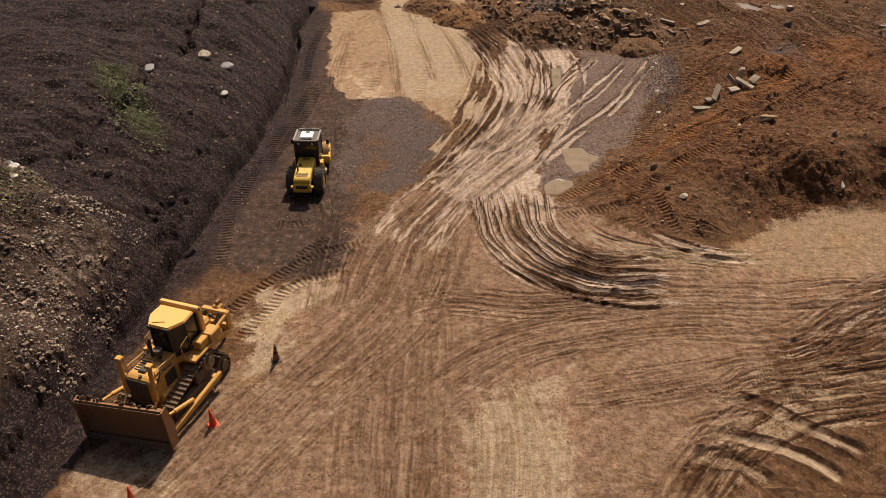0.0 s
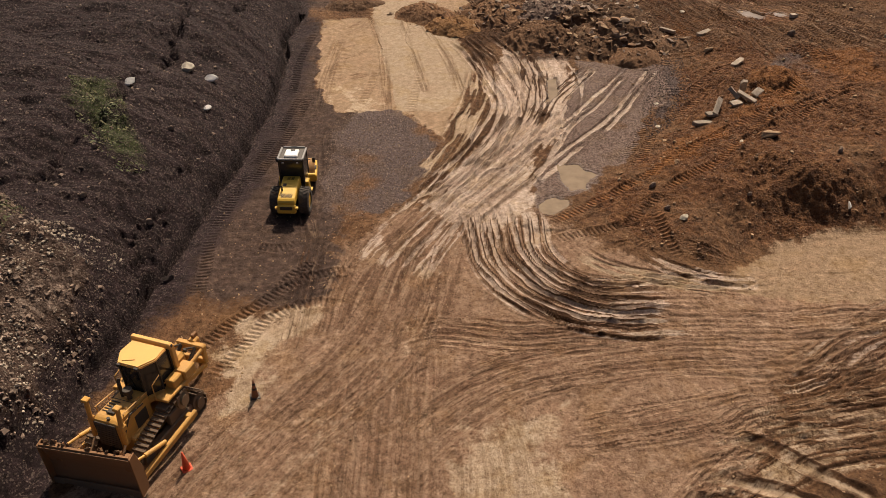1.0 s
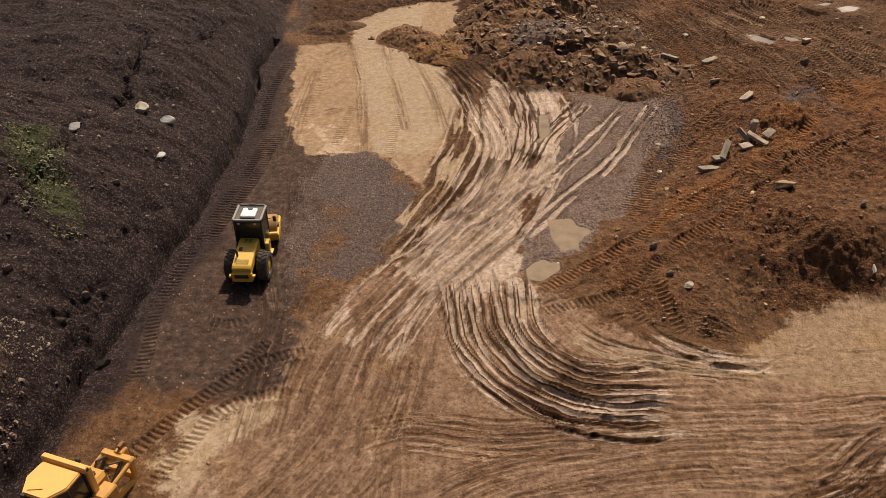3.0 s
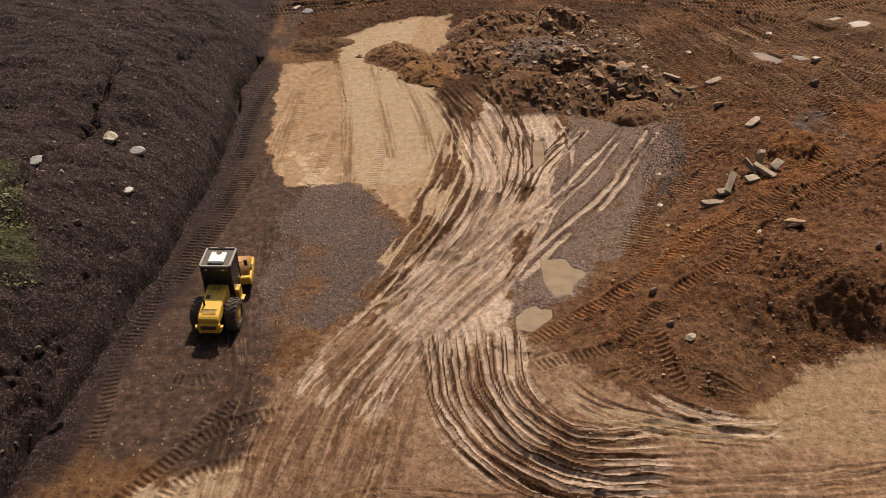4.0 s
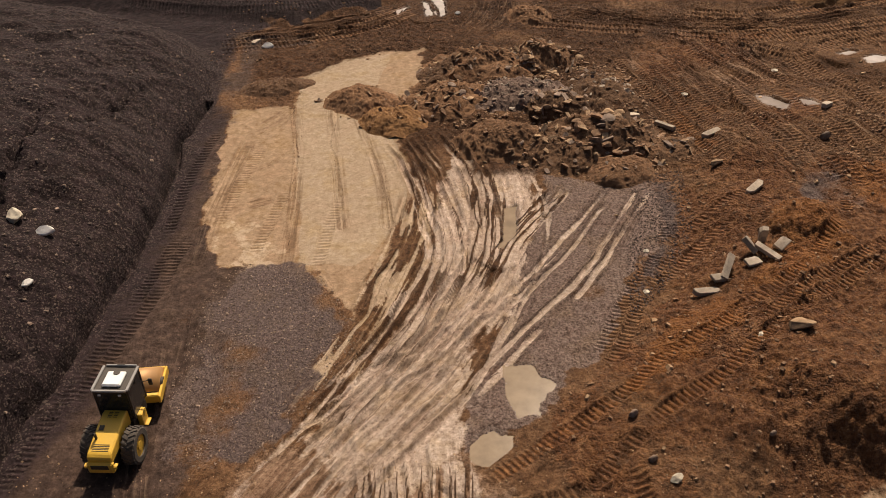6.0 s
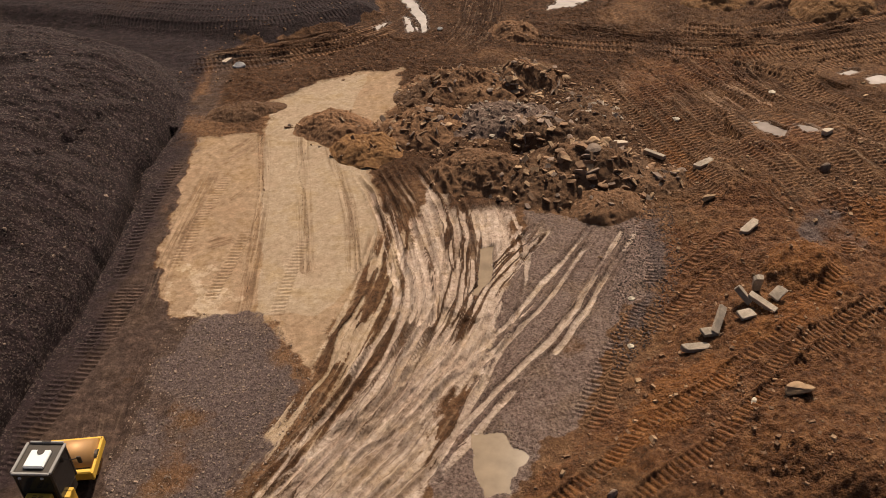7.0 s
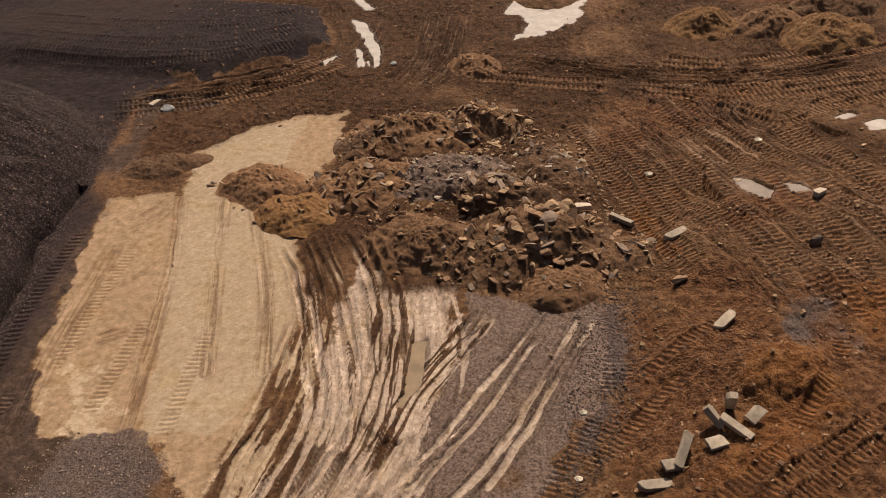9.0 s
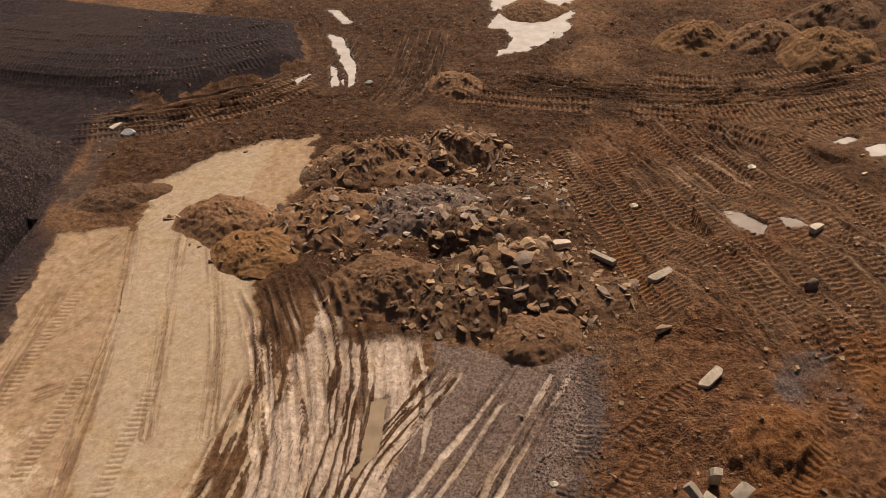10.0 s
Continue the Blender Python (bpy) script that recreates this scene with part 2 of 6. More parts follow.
def inside(x, y, poly):
    """Signed distance to a polygon, positive within."""
    best, odd = np.full(x.shape, 1e9), np.zeros(x.shape, bool)
    for k in range(len(poly)):
        (ax, ay), (bx, by) = poly[k], poly[(k + 1) % len(poly)]
        dx, dy = bx - ax, by - ay
        t = np.clip(((x - ax) * dx + (y - ay) * dy) / (dx * dx + dy * dy + 1e-9), 0, 1)
        best = np.minimum(best, np.hypot(x - ax - t * dx, y - ay - t * dy))
        if dy:
            odd ^= ((ay > y) != (by > y)) & (x < dx * (y - ay) / dy + ax)
    return np.where(odd, best, -best)


def curve(points, step=0.6):
    """A smooth line through a few points."""
    p = [Vector((*q, 0)) for q in points]
    p = [2 * p[0] - p[1]] + p + [2 * p[-1] - p[-2]]
    out = []
    for k in range(1, len(p) - 2):
        n = max(2, int((p[k + 1] - p[k]).length / step))
        for s in range(n):
            t = s / n
            out.append(0.5 * (2 * p[k] + (p[k + 1] - p[k - 1]) * t + (2 * p[k - 1] - 5 * p[k] + 4 * p[k + 1] - p[k + 2]) * t * t
                              + (3 * p[k] - p[k - 1] - 3 * p[k + 1] + p[k + 2]) * t ** 3))
    out.append(p[-2])
    return [(q.x, q.y) for q in out]


def along(x, y, points, reach):
    """Indices of the places within reach of a line, their way along it and their offset to its left."""
    line = curve(points)
    xs, ys = [q[0] for q in line], [q[1] for q in line]
    idx = np.nonzero((x > min(xs) - reach) & (x < max(xs) + reach) & (y > min(ys) - reach) & (y < max(ys) + reach))[0]
    px, py = x[idx], y[idx]
    best, u, v, s0 = np.full(px.shape, 1e9), np.zeros(px.shape), np.zeros(px.shape), 0.0
    for (ax, ay), (bx, by) in zip(line, line[1:]):
        dx, dy = bx - ax, by - ay
        ln = math.hypot(dx, dy)
        t = np.clip(((px - ax) * dx + (py - ay) * dy) / (ln * ln), 0, 1)
        ex, ey = px - ax - t * dx, py - ay - t * dy
        d = np.hypot(ex, ey)
        near = d < best
        best[near], u[near] = d[near], (s0 + t * ln)[near]
        v[near] = (np.sign(dx * ey - dy * ex) * d)[near]
        s0 += ln
    ok = best < reach
    return idx[ok], u[ok], v[ok], s0


TOE = [(20, -16.0), (28, -15.2), (34.6, -14.25), (38.3, -13.65), (42.5, -12.95), (45.5, -12.5), (49, -12.3), (53, -12.1), (57, -12.0), (61, -12.1), (66, -12.6), (72, -12.2), (76, -12.6), (80, -14.5), (84, -20), (95, -40), (140, -80)]


def toe_x(y):
    return np.interp(y, [q[0] for q in TOE], [q[1] for q in TOE])


MOUND = [(7.4, 41.9), (8.8, 45.0), (10.6, 46.6), (13.7, 50.6), (15.3, 54), (16.3, 60), (17.5, 66), (24, 74), (45, 80), (70, 60), (70, 42), (30, 42.2), (24.1, 41.2), (19.8, 40.2), (16.3, 38.9), (13.9, 36.9), (10.4, 37.9), (8.9, 40.1)]


def lay(x, y):
    """The broad lie of the land."""
    d = toe_x(y) - x + 0.30 * fbm(x * 0.22, y * 0.22, 5) + 0.06 * fbm(x * 1.2, y * 1.2, 6)
    fade = 1 - 0.85 * smooth(74, 92, y)
    bank = 4.7 * (1 - np.exp(-np.clip(d, 0, 99) * 0.30)) * 1.0 + 0.035 * np.clip(d - 6, 0, 60)
    z = bank * fade * (1 + 0.12 * fbm(x * 0.16, y * 0.16, 9))
    z += np.clip(d, 0, 3) / 3 * (0.16 * fbm(x * 0.35 + y * 0.1, y * 0.9, 14) + 0.30 * (0.5 - np.abs(fbm(x * 0.30 - y * 0.22, y * 0.20 + x * 0.1, 15, 3)))) * fade
    z -= (0.75 + 0.35 * fbm(x * 0.4, y * 0.4, 13)) * np.exp(-((d + 0.1 + 0.10 * fbm(x * 0.5, y * 0.5, 12)) / 0.26) ** 4) * (y < 72) * smooth(20, 33, y)
    z -= 0.9 * smooth(8.5, 17, x) * (1 - smooth(40, 46, y))
    z -= 0.35 * smooth(-6, -11, x) * (1 - smooth(24, 40, y)) * (d < 0.8)
    sd = inside(x, y, MOUND) + 0.35 * fbm(x * 0.6, y * 0.6, 21)
    rise = smooth(-0.2, 3.5, sd) * (0.55 + 0.75 * smooth(10, 20, x) * (1 - smooth(60, 74, y)))
    z += rise * (1 + 0.25 * fbm(x * 0.3, y * 0.3, 31)) + 0.65 * smooth(0, 6.5, sd) * smooth(14, 20, x) * (1 - smooth(44, 49, y))
    z += 0.75 * np.exp(-(((x - 21.3) / 1.9) ** 2 + ((y - 55.4) / 1.5) ** 2) ** 2)
    z += 1.2 * smooth(22, 40, x) * smooth(70, 84, y)
    rub = inside(x, y, [(2, 74), (4.5, 67), (8, 64), (12, 62.5), (16, 62.5), (17, 66), (15, 76), (9, 80), (3, 78)])
    z += smooth(-0.5, 2.5, rub) * (0.35 + 0.4 * fbm(x * 0.45, y * 0.45, 35))
    plateau = inside(x, y, [(-40, 92), (-21.4, 88.2), (-8.5, 85), (0.0, 90), (-2.2, 98), (-13, 101), (-45, 112)])
    z += 0.9 * smooth(-0.3, 2.0, plateau)
    far = smooth(110, 220, np.hypot(x, y - 50))
    return z * (1 - far) + far * 1.2 * fbm(x * 0.012, y * 0.012, 44)


def axis(stops):
    """Grid lines: from each (place, spacing) on to the next."""
    out = [stops[0][0]]
    for (a, s0), (b_, s1) in zip(stops, stops[1:]):
        while out[-1] < b_:
            t = (out[-1] - a) / (b_ - a)
            out.append(out[-1] + s0 + (s1 - s0) * t)
    return np.array(out)


FINE = 0.07
gx = axis([(-600, 60), (-60, 3), (-28, 0.3), (-20, 0.12), (-12, FINE), (23, FINE), (29, 0.085), (37, 0.12), (44, 0.3), (70, 3), (600, 60), (601, 60)])
gy = axis([(-250, 40), (5, 3), (17, 0.25), (20, FINE), (62, FINE), (80, 0.085), (100, 0.13), (104, 0.25), (112, 0.6), (140, 4), (900, 80), (901, 80)])
GX, GY = np.meshgrid(gx, gy)
X, Y = GX.ravel(), GY.ravel()
Z = lay(X, Y)
MASK = {k: np.zeros(X.shape) for k in ("road", "red", "orange", "pad", "pale", "gravel", "grey", "shale", "white", "mud", "green", "dust", "rolled", "wet", "stony", "smooth", "track", "print", "cloddy")}
PRINT_U = np.zeros(X.shape)
FLOW_U, FLOW_V, FLOW_K = 0.75 * Y + 0.66 * X, 0.75 * X - 0.66 * Y, np.full(X.shape, 0.15)
wob = 0.55 * fbm(X * 0.45, Y * 0.45, 51) + 0.3 * fbm(X * 1.7, Y * 1.7, 52)


def zone(name, poly, soft=0.5, level=1.0, wobble=1.0):
    k = smooth(-soft, soft, inside(X, Y, poly) + wob * wobble) * level
    MASK[name] = np.maximum(MASK[name], k)
    return k


def gully(points, depth, width, step=0.0):
    """A washed-out crack in the bank, its lower lip dropped by step."""
    idx, u, v, total = along(X, Y, points, 2.5)
    v = v + 0.35 * fbm(X[idx] * 0.9, Y[idx] * 0.9, 16) + 0.12 * fbm(X[idx] * 3, Y[idx] * 3, 17)
    ends = smooth(0, 2.5, u) * smooth(0, 2.5, total - u) * (0.75 + 0.5 * fbm(u * 0.5, u * 0, 18))
    Z[idx] -= ends * (depth * np.exp(-(v / width) ** 4) + step * smooth(0.1, -0.1, v) * smooth(-2.5, -0.6, v))


gully([(-18.6, 64), (-18.3, 59.4), (-17.9, 54.0), (-18.4, 51.6), (-18.9, 48.5), (-19.0, 43.7), (-19.6, 41.6), (-20.5, 38.6), (-23.5, 37)], 0.55, 0.30, 0.35)
gully([(-13.9, 41.4), (-14.6, 39.0), (-15.4, 36.9), (-16.6, 35.3)], 0.45, 0.26, 0.3)
gully([(-13.4, 39.8), (-14.3, 37.6), (-14.9, 35.4), (-15.0, 33.6)], 0.4, 0.24, 0.2)
gully([(-13.2, 47.5), (-14.0, 45.2), (-14.3, 42.6), (-15.5, 40.6)], 0.3, 0.22, 0.2)
gully([(-15.8, 70.5), (-15.4, 67.6), (-16.2, 64.4), (-15.9, 61)], 0.3, 0.3, 0.25)
DEBRIS = [(-23.4, 37.9), (-18.3, 34.6), (-16.2, 33.6), (-15.8, 30.8), (-16.2, 26.3), (-17.4, 22), (-30, 22), (-30, 37.5)]
Z += 0.55 * smooth(-0.3, 0.5, inside(X, Y, DEBRIS) + wob * 0.7) * (1 + 0.4 * fbm(X * 0.6, Y * 0.6, 19))


def clear(names, k):
    for n in names:
        MASK[n] *= 1 - k


d_toe = toe_x(Y) - X + wob * 0.8
shale = smooth(-1.6, 0.3, d_toe + 0.4)
MASK["shale"] = np.maximum(shale, smooth(-4.2, -1.0, d_toe) * 0.62 * smooth(24, 34, Y) * (1 - smooth(70, 78, Y)))
zone("shale", [(-60, 68), (-12.6, 70), (-13.6, 76), (-16, 81), (-13, 84.6), (-21, 88.6), (-60, 96)], 1.2, 0.75)
k = zone("shale", [(-40, 92), (-21.4, 88.6), (-8.5, 85.4), (-0.5, 90.4), (-2.6, 98), (-13, 101), (-45, 112)], 0.6)
sd_m = inside(X, Y, MOUND)
MASK["red"] = smooth(-0.5, 0.6, sd_m + wob) * (1 - smooth(58, 68, Y))
far_soil = smooth(60.5, 63, Y) * smooth(-12, -9, X)
MASK["mud"] = far_soil * (0.62 + 0.30 * fbm(X * 0.28, Y * 0.28, 63, 4)) + smooth(74, 82, Y) * 0.16
MASK["mud"] *= 1 - 0.3 * smooth(13, 18, X)
yard = smooth(-0.2, 1.2, -d_toe) * smooth(1.5, -1.5, X + 5.2 + wob * 1.5 + (Y - 44) * -0.02) * smooth(31, 36, Y) * (1 - smooth(66, 74, Y))
MASK["dust"] = np.maximum(MASK["dust"], yard * (0.95 + 0.3 * fbm(X * 0.5, Y * 0.5, 64)))
MASK["red"] = np.maximum(MASK["red"], 0.75 * smooth(60, 68, Y) * smooth(14, 18, X) * (0.55 + 0.5 * fbm(X * 0.2, Y * 0.2, 61)))
clear(("mud", "red"), MASK["shale"] * (Y > 68))
zone("road", [(-17, 15), (-14.4, 21.5), (-13, 24), (-9.8, 27.5), (-7, 33), (-5.5, 38), (-2.5, 42), (5, 42), (8, 38), (12, 36), (14, 37), (17, 39), (24, 41), (40, 42), (40, 30), (16, 27), (8, 15)], 1.2, 0.9)
zone("shale", [(-40, 98), (-20, 91), (-9.5, 86.4), (-11.0, 81.7), (-10.9, 77.0), (-11.2, 71.4), (-13, 68), (-30, 68)], 1.4, 0.78, 1.2)
MASK["shale"] *= 1 - 0.7 * zone("dust", [(-14, 85), (-7, 84), (-4, 81), (-7.5, 77), (-11.4, 71), (-13, 74), (-13, 80)], 1.6, 0.62, 1.8)
MASK["shale"] *= 1 - 0.75 * zone("dust", DEBRIS, 0.9, 0.95)
MASK["shale"] *= 1 - 0.8 * zone("dust", [(-30, 95), (-22, 89), (-14, 92), (-9, 99), (-20, 106)], 2.0, 0.5, 2.0)
pad = zone("pad", [(-10.1, 70.6), (-6.3, 71), (-6.6, 75.4), (-5.2, 76.4), (-3.8, 78.4), (-1, 80), (1.8, 80.4), (1.9, 75), (0, 71), (0.7, 65.8), (1.8, 62.2), (2, 60), (1, 56.9), (0.3, 53), (0.1, 48.7), (-1, 50.8), (-2.6, 53.1), (-6, 53.7), (-7.4, 53.2), (-9.2, 59), (-9.7, 64.3)], 0.4, 1.0, 0.7)
zone("rolled", [(-6.3, 72), (-6.6, 75.4), (-3.8, 78.4), (-0.6, 79.5), (-1.2, 70), (0.7, 65.8), (1.8, 62.2), (1.6, 58), (-0.4, 53.5), (-3.2, 53.8), (-4.8, 62.6)], 0.2, 0.95, 0.3)
clear(("mud", "red", "dust"), pad)
grav = zone("gravel", [(-5.9, 53.6), (-2.6, 53.2), (-0.9, 51), (0.1, 48.5), (-0.5, 46), (-1.9, 43), (-3.4, 41.6), (-5, 41.2), (-6.6, 41.6), (-7, 44.5), (-7, 48.6), (-7.1, 51.9)], 0.7, 0.95, 1.3)
grey = zone("grey", [(9.6, 61.8), (15.7, 61), (15.4, 57.1), (13.4, 53.2), (11.6, 49.3), (9.8, 46), (8, 43.4), (6.2, 41.3), (4.8, 41.7), (4.9, 44.5), (5.7, 46.8), (6.8, 51.8), (8.8, 57.8)], 0.35, 1.0)
zone("gravel", [(14.2, 61.2), (16.6, 61.5), (16.2, 57), (14.3, 53), (12.9, 50.6), (13.2, 54), (14.6, 58)], 0.7, 0.75)
zone("gravel", [(22.5, 60.5), (25, 60), (25, 56.5), (22.8, 57)], 0.8, 0.8)
clear(("mud", "red"), np.maximum(grav, grey) * 0.9)
MASK["red"] *= np.clip(0.82 + 0.5 * fbm(X * 0.22, Y * 0.22, 70), 0.2, 1)
MASK["gravel"] *= np.clip(0.80 + 0.45 * fbm(X * 0.4, Y * 0.4, 67), 0, 1)
MASK["grey"] *= np.clip(0.86 + 0.4 * fbm(X * 0.4, Y * 0.4, 68), 0, 1)
tan = zone("pad", [(12.3, 35.3), (14.4, 37.4), (17.2, 39.6), (20.1, 40.7), (24.2, 41.0), (40, 41.5), (40, 34.5), (21.5, 34.6), (17, 35)], 0.7, 0.75)
zone("pale", [(0.6, 25.7), (4.7, 26.9), (4.6, 23.5), (3.4, 15), (-1.6, 15), (-0.2, 23.5)], 1.5, 0.60, 2.2)
zone("pale", [(-14.5, 22), (-11.2, 24), (-9.6, 20), (-10, 15), (-16, 15)], 1.2, 0.55, 1.6)
zone("pale", [(-10, 30.2), (-9.4, 32.6), (-5.8, 33.5), (-5.4, 32.6), (-6.9, 30), (-7.6, 27.6), (-9, 26.2), (-9.6, 28)], 1.2, 0.75, 1.3)
zone("pale", [(-12.5, 23), (-10.4, 23), (-8.5, 15), (-14, 15)], 0.8, 0.5)
zone("orange", [(19.4, 54.8), (21, 57), (23, 56.4), (23.4, 54.4), (21, 53.6)], 0.6, 0.85)
zone("orange", [(9.5, 44), (13, 47.6), (18, 52), (22.5, 55), (23.5, 53.5), (17, 48.3), (11, 43)], 0.8, 0.7, 1.6)
zone("orange", [(25, 61), (30, 62), (30, 55), (25.6, 56.5)], 1.0, 0.7, 1.5)
zone("orange", [(15.5, 66), (18, 70), (21, 70), (19, 64)], 1.2, 0.55, 2)
zone("orange", [(2.2, 24.4), (5.2, 24.6), (6.4, 19), (4, 19)], 1.2, 0.4, 2)
wz = zone("white", [(4.2, 64.2), (8.6, 62.8), (8.6, 58), (7.6, 54.5), (6.4, 49), (5, 46), (5, 42), (3.4, 40), (1, 40), (-1.2, 42.5), (0.4, 46.5), (2.2, 49.5), (3.2, 53), (3.6, 57), (3.4, 61)], 0.9, 1.0)
wz *= 0.97 + 0.30 * fbm(X * 0.55, Y * 0.3, 65)
MASK["white"] = np.minimum(MASK["white"], wz)
zone("green", [(-22, 48), (-19.4, 50.6), (-18, 46), (-15.2, 41.5), (-16.6, 40.5), (-19.5, 43)], 1.0, 0.62)
zone("green", [(-24, 37), (-19.5, 35.6), (-19, 32), (-24, 33)], 0.9, 0.5)
zone("pale", [(-7.2, 57), (-4.6, 55.6), (-4.9, 53.2), (-7.4, 53.0)], 0.8, 0.7, 2.0)
zone("white", [(-18.6, 31.6), (-16, 33.4), (-15.6, 31), (-17, 27.5), (-18.6, 28)], 0.9, 0.42)
zone("red", [(-30, 37), (-19, 36), (-16, 33), (-17, 25), (-30, 25)], 1.2, 0.45)


# ---- wheel marks: bundles of ruts, streaked along their way ----
def streaks(points, reach, pale=0.0, dark=0.0, depth=0.05, ruts=(), width=0.22, freq=4.0, seed=0, base="white", darkname="mud", cut=0.15, fadeout=True, fade_len=3.0):
    idx, u, v, total = along(X, Y, points, reach)
    ends = min(fade_len, total * 0.4)
    edge = smooth(reach, reach * 0.65, np.abs(v)) * (smooth(0, ends, u) * smooth(0, ends, total - u) if fadeout else 1)
    lead = edge > FLOW_K[idx]
    own = idx[lead]
    FLOW_U[own], FLOW_V[own], FLOW_K[own] = (u + 31.7 * (seed % 97))[lead], v[lead], edge[lead]
    MASK["track"][idx] = np.maximum(MASK["track"][idx], edge)
    bend = 0.25 * fbm(u * 0.22, v * 0.3, seed + 3)
    worn = seed < 200
    s = fbm((v + bend) * freq * (1.7 if worn else 1.35), u * (0.45 if worn else 0.24), seed, 3, 0.6)
    patch = fbm(u * 0.35, v * 0.6, seed + 7, 3)
    h = 0.45 * depth * s * edge
    for off in ruts:
        q = np.abs(v + bend - off - 0.12 * fbm(u * 0.3, u * 0 + off * 3, seed + 11)) / width
        live = edge * smooth(-0.75, -0.25, fbm(u * (0.4 if worn else 0.2), u * 0 + off * 7, seed + 13))
        h += depth * live * (-1.1 * np.exp(-q ** 4) + 0.75 * np.exp(-((q - 1.55) / 0.45) ** 2))
        if dark > 0:
            MASK[darkname][idx] = np.maximum(MASK[darkname][idx], dark * live * np.exp(-((q - 1.5) / 0.5) ** 2))
        if pale > 0:
            MASK[base][idx] = np.maximum(MASK[base][idx], pale * live * np.exp(-q ** 4) * (0.75 + 0.4 * patch))
    Z[idx] += h
    if pale > 0:
        MASK[base][idx] = np.maximum(MASK[base][idx], pale * edge * smooth(cut, cut + 0.3, s * (0.8 if worn else 1) + (0.9 if worn else 0.55) * patch))
    if dark > 0:
        MASK[darkname][idx] = np.maximum(MASK[darkname][idx], dark * edge * smooth(cut, cut + 0.45, -s + 0.4 * patch - (0.12 if base == "white" else 0.0)))


def ladder(points, width=0.60, pitch=0.26, depth=0.06, dark=0.3, offs=(0.0,), seed=0, lit=0.3):
    """The print of a crawler track: cross bars along the way."""
    for off in offs:
        idx, u, v, total = along(X, Y, points, abs(off) + width)
        w = v - off + 0.06 * fbm(u * 0.5, u * 0 + off, seed + 2)
        alive = smooth(-0.8, -0.35, fbm(u * 0.25, u * 0 + seed + off, seed)) * smooth(0, 1.2, u) * smooth(0, 1.2, total - u)
        live = smooth(width / 2 + 0.05, width / 2 - 0.04, np.abs(w)) * alive
        near = np.abs(w) < width / 2 + 0.12
        ph = u / pitch + 0.25 * w / width
        PRINT_U[idx[near]] = (ph + 0.37 * off)[near]
        bar = 0.5 + 0.5 * np.sin(2 * math.pi * (ph + 0.37 * off))
        Z[idx] += live * depth * (bar - 1.1) + 0.7 * depth * np.exp(-((np.abs(w) - width / 2 - 0.08) / 0.09) ** 2) * alive
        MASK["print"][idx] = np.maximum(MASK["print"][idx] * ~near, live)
        MASK["mud"][idx] = np.maximum(MASK["mud"][idx] * (1 - 0.5 * live), dark * live)
        MASK["orange"][idx] = np.maximum(MASK["orange"][idx], lit * live * (MASK["pad"][idx] < 0.3))



def spread(n, half, seed):
    r = random.Random(seed)
    return [(-half + 2 * half * (k + 0.5) / n) + r.uniform(-0.3, 0.3) * half / n for k in range(n)]


# the haul road towards the camera and the sweep to the right
streaks([(-0.6, 41), (-2.7, 31), (-6.9, 24.7), (-11.5, 17)], 3.0, 0.42, 0.45, 0.026, spread(8, 2.4, 1), 0.085, 3.2, 100, "pale", cut=0.25)
streaks([(1.5, 43), (-2.6, 36.4), (-3.6, 28.9), (-3.4, 15)], 1.7, 0.35, 0.45, 0.026, spread(6, 1.3, 2), 0.085, 4.0, 110, "pale", cut=0.25)
streaks([(2.0, 43), (-1.0, 36.4), (-1.3, 28.9), (-1.2, 15)], 1.5, 0.3, 0.5, 0.026, spread(5, 1.1, 3), 0.085, 4.0, 120, "pale", cut=0.25)
streaks([(-2.5, 23), (0, 26.4), (3.6, 28.8), (8.7, 30), (20, 31.5), (32, 33)], 2.1, 0.35, 0.5, 0.026, spread(7, 1.7, 4), 0.085, 4.0, 130, "pale", cut=0.2)
streaks([(-4, 30), (-0.5, 31.5), (4, 31), (10, 31.8), (16.3, 33), (26, 34)], 1.6, 0.4, 0.5, 0.026, spread(6, 1.2, 5), 0.085, 4.0, 140, "pale", cut=0.2)
streaks([(3.5, 25.2), (9, 26.2), (14, 28), (20, 31), (26, 36)], 1.5, 0.2, 0.6, 0.026, spread(6, 1.2, 6), 0.085, 4.0, 150, "pale", cut=0.15)
# churned corner at the lower right
churn = smooth(-0.8, 1.2, inside(X, Y, [(7.9, 20), (8.7, 22.4), (11.4, 24.5), (13.3, 28.1), (15.4, 30.0), (20.4, 31.7), (30, 33), (30, 20)]) + 1.4 * wob)
MASK["mud"] = np.maximum(MASK["mud"], churn * (0.24 + 0.35 * fbm(X * 0.9, Y * 0.9, 62)))
MASK["road"] *= 1 - 0.6 * churn
for n, pts in enumerate(([(13.0, 29.6), (16.3, 31.2), (19.3, 33.4), (23, 35.4)], [(13.4, 28.7), (16.9, 30.6), (20.7, 32.3), (25, 33.4)], [(14.2, 28.2), (15.9, 28.5), (18.0, 30.0), (21.5, 31.4)], [(12.0, 27.0), (14.6, 27.2), (17.6, 28.2), (21, 29)], [(10.2, 25.2), (12.6, 26.0), (15, 26.2), (18.6, 27)], [(9.2, 24.4), (11.6, 24.9), (13.4, 25.9)], [(8.6, 23.2), (10.8, 24.2), (12.8, 24.4)], [(8.2, 21.6), (9.8, 22.8), (11.6, 23.1)])):
    streaks(pts, 0.8, 0.5, 0.5, 0.04, (-0.3, 0.25), 0.10, 5.0, 600 + 7 * n, "pale", cut=0.25, fade_len=1.5)
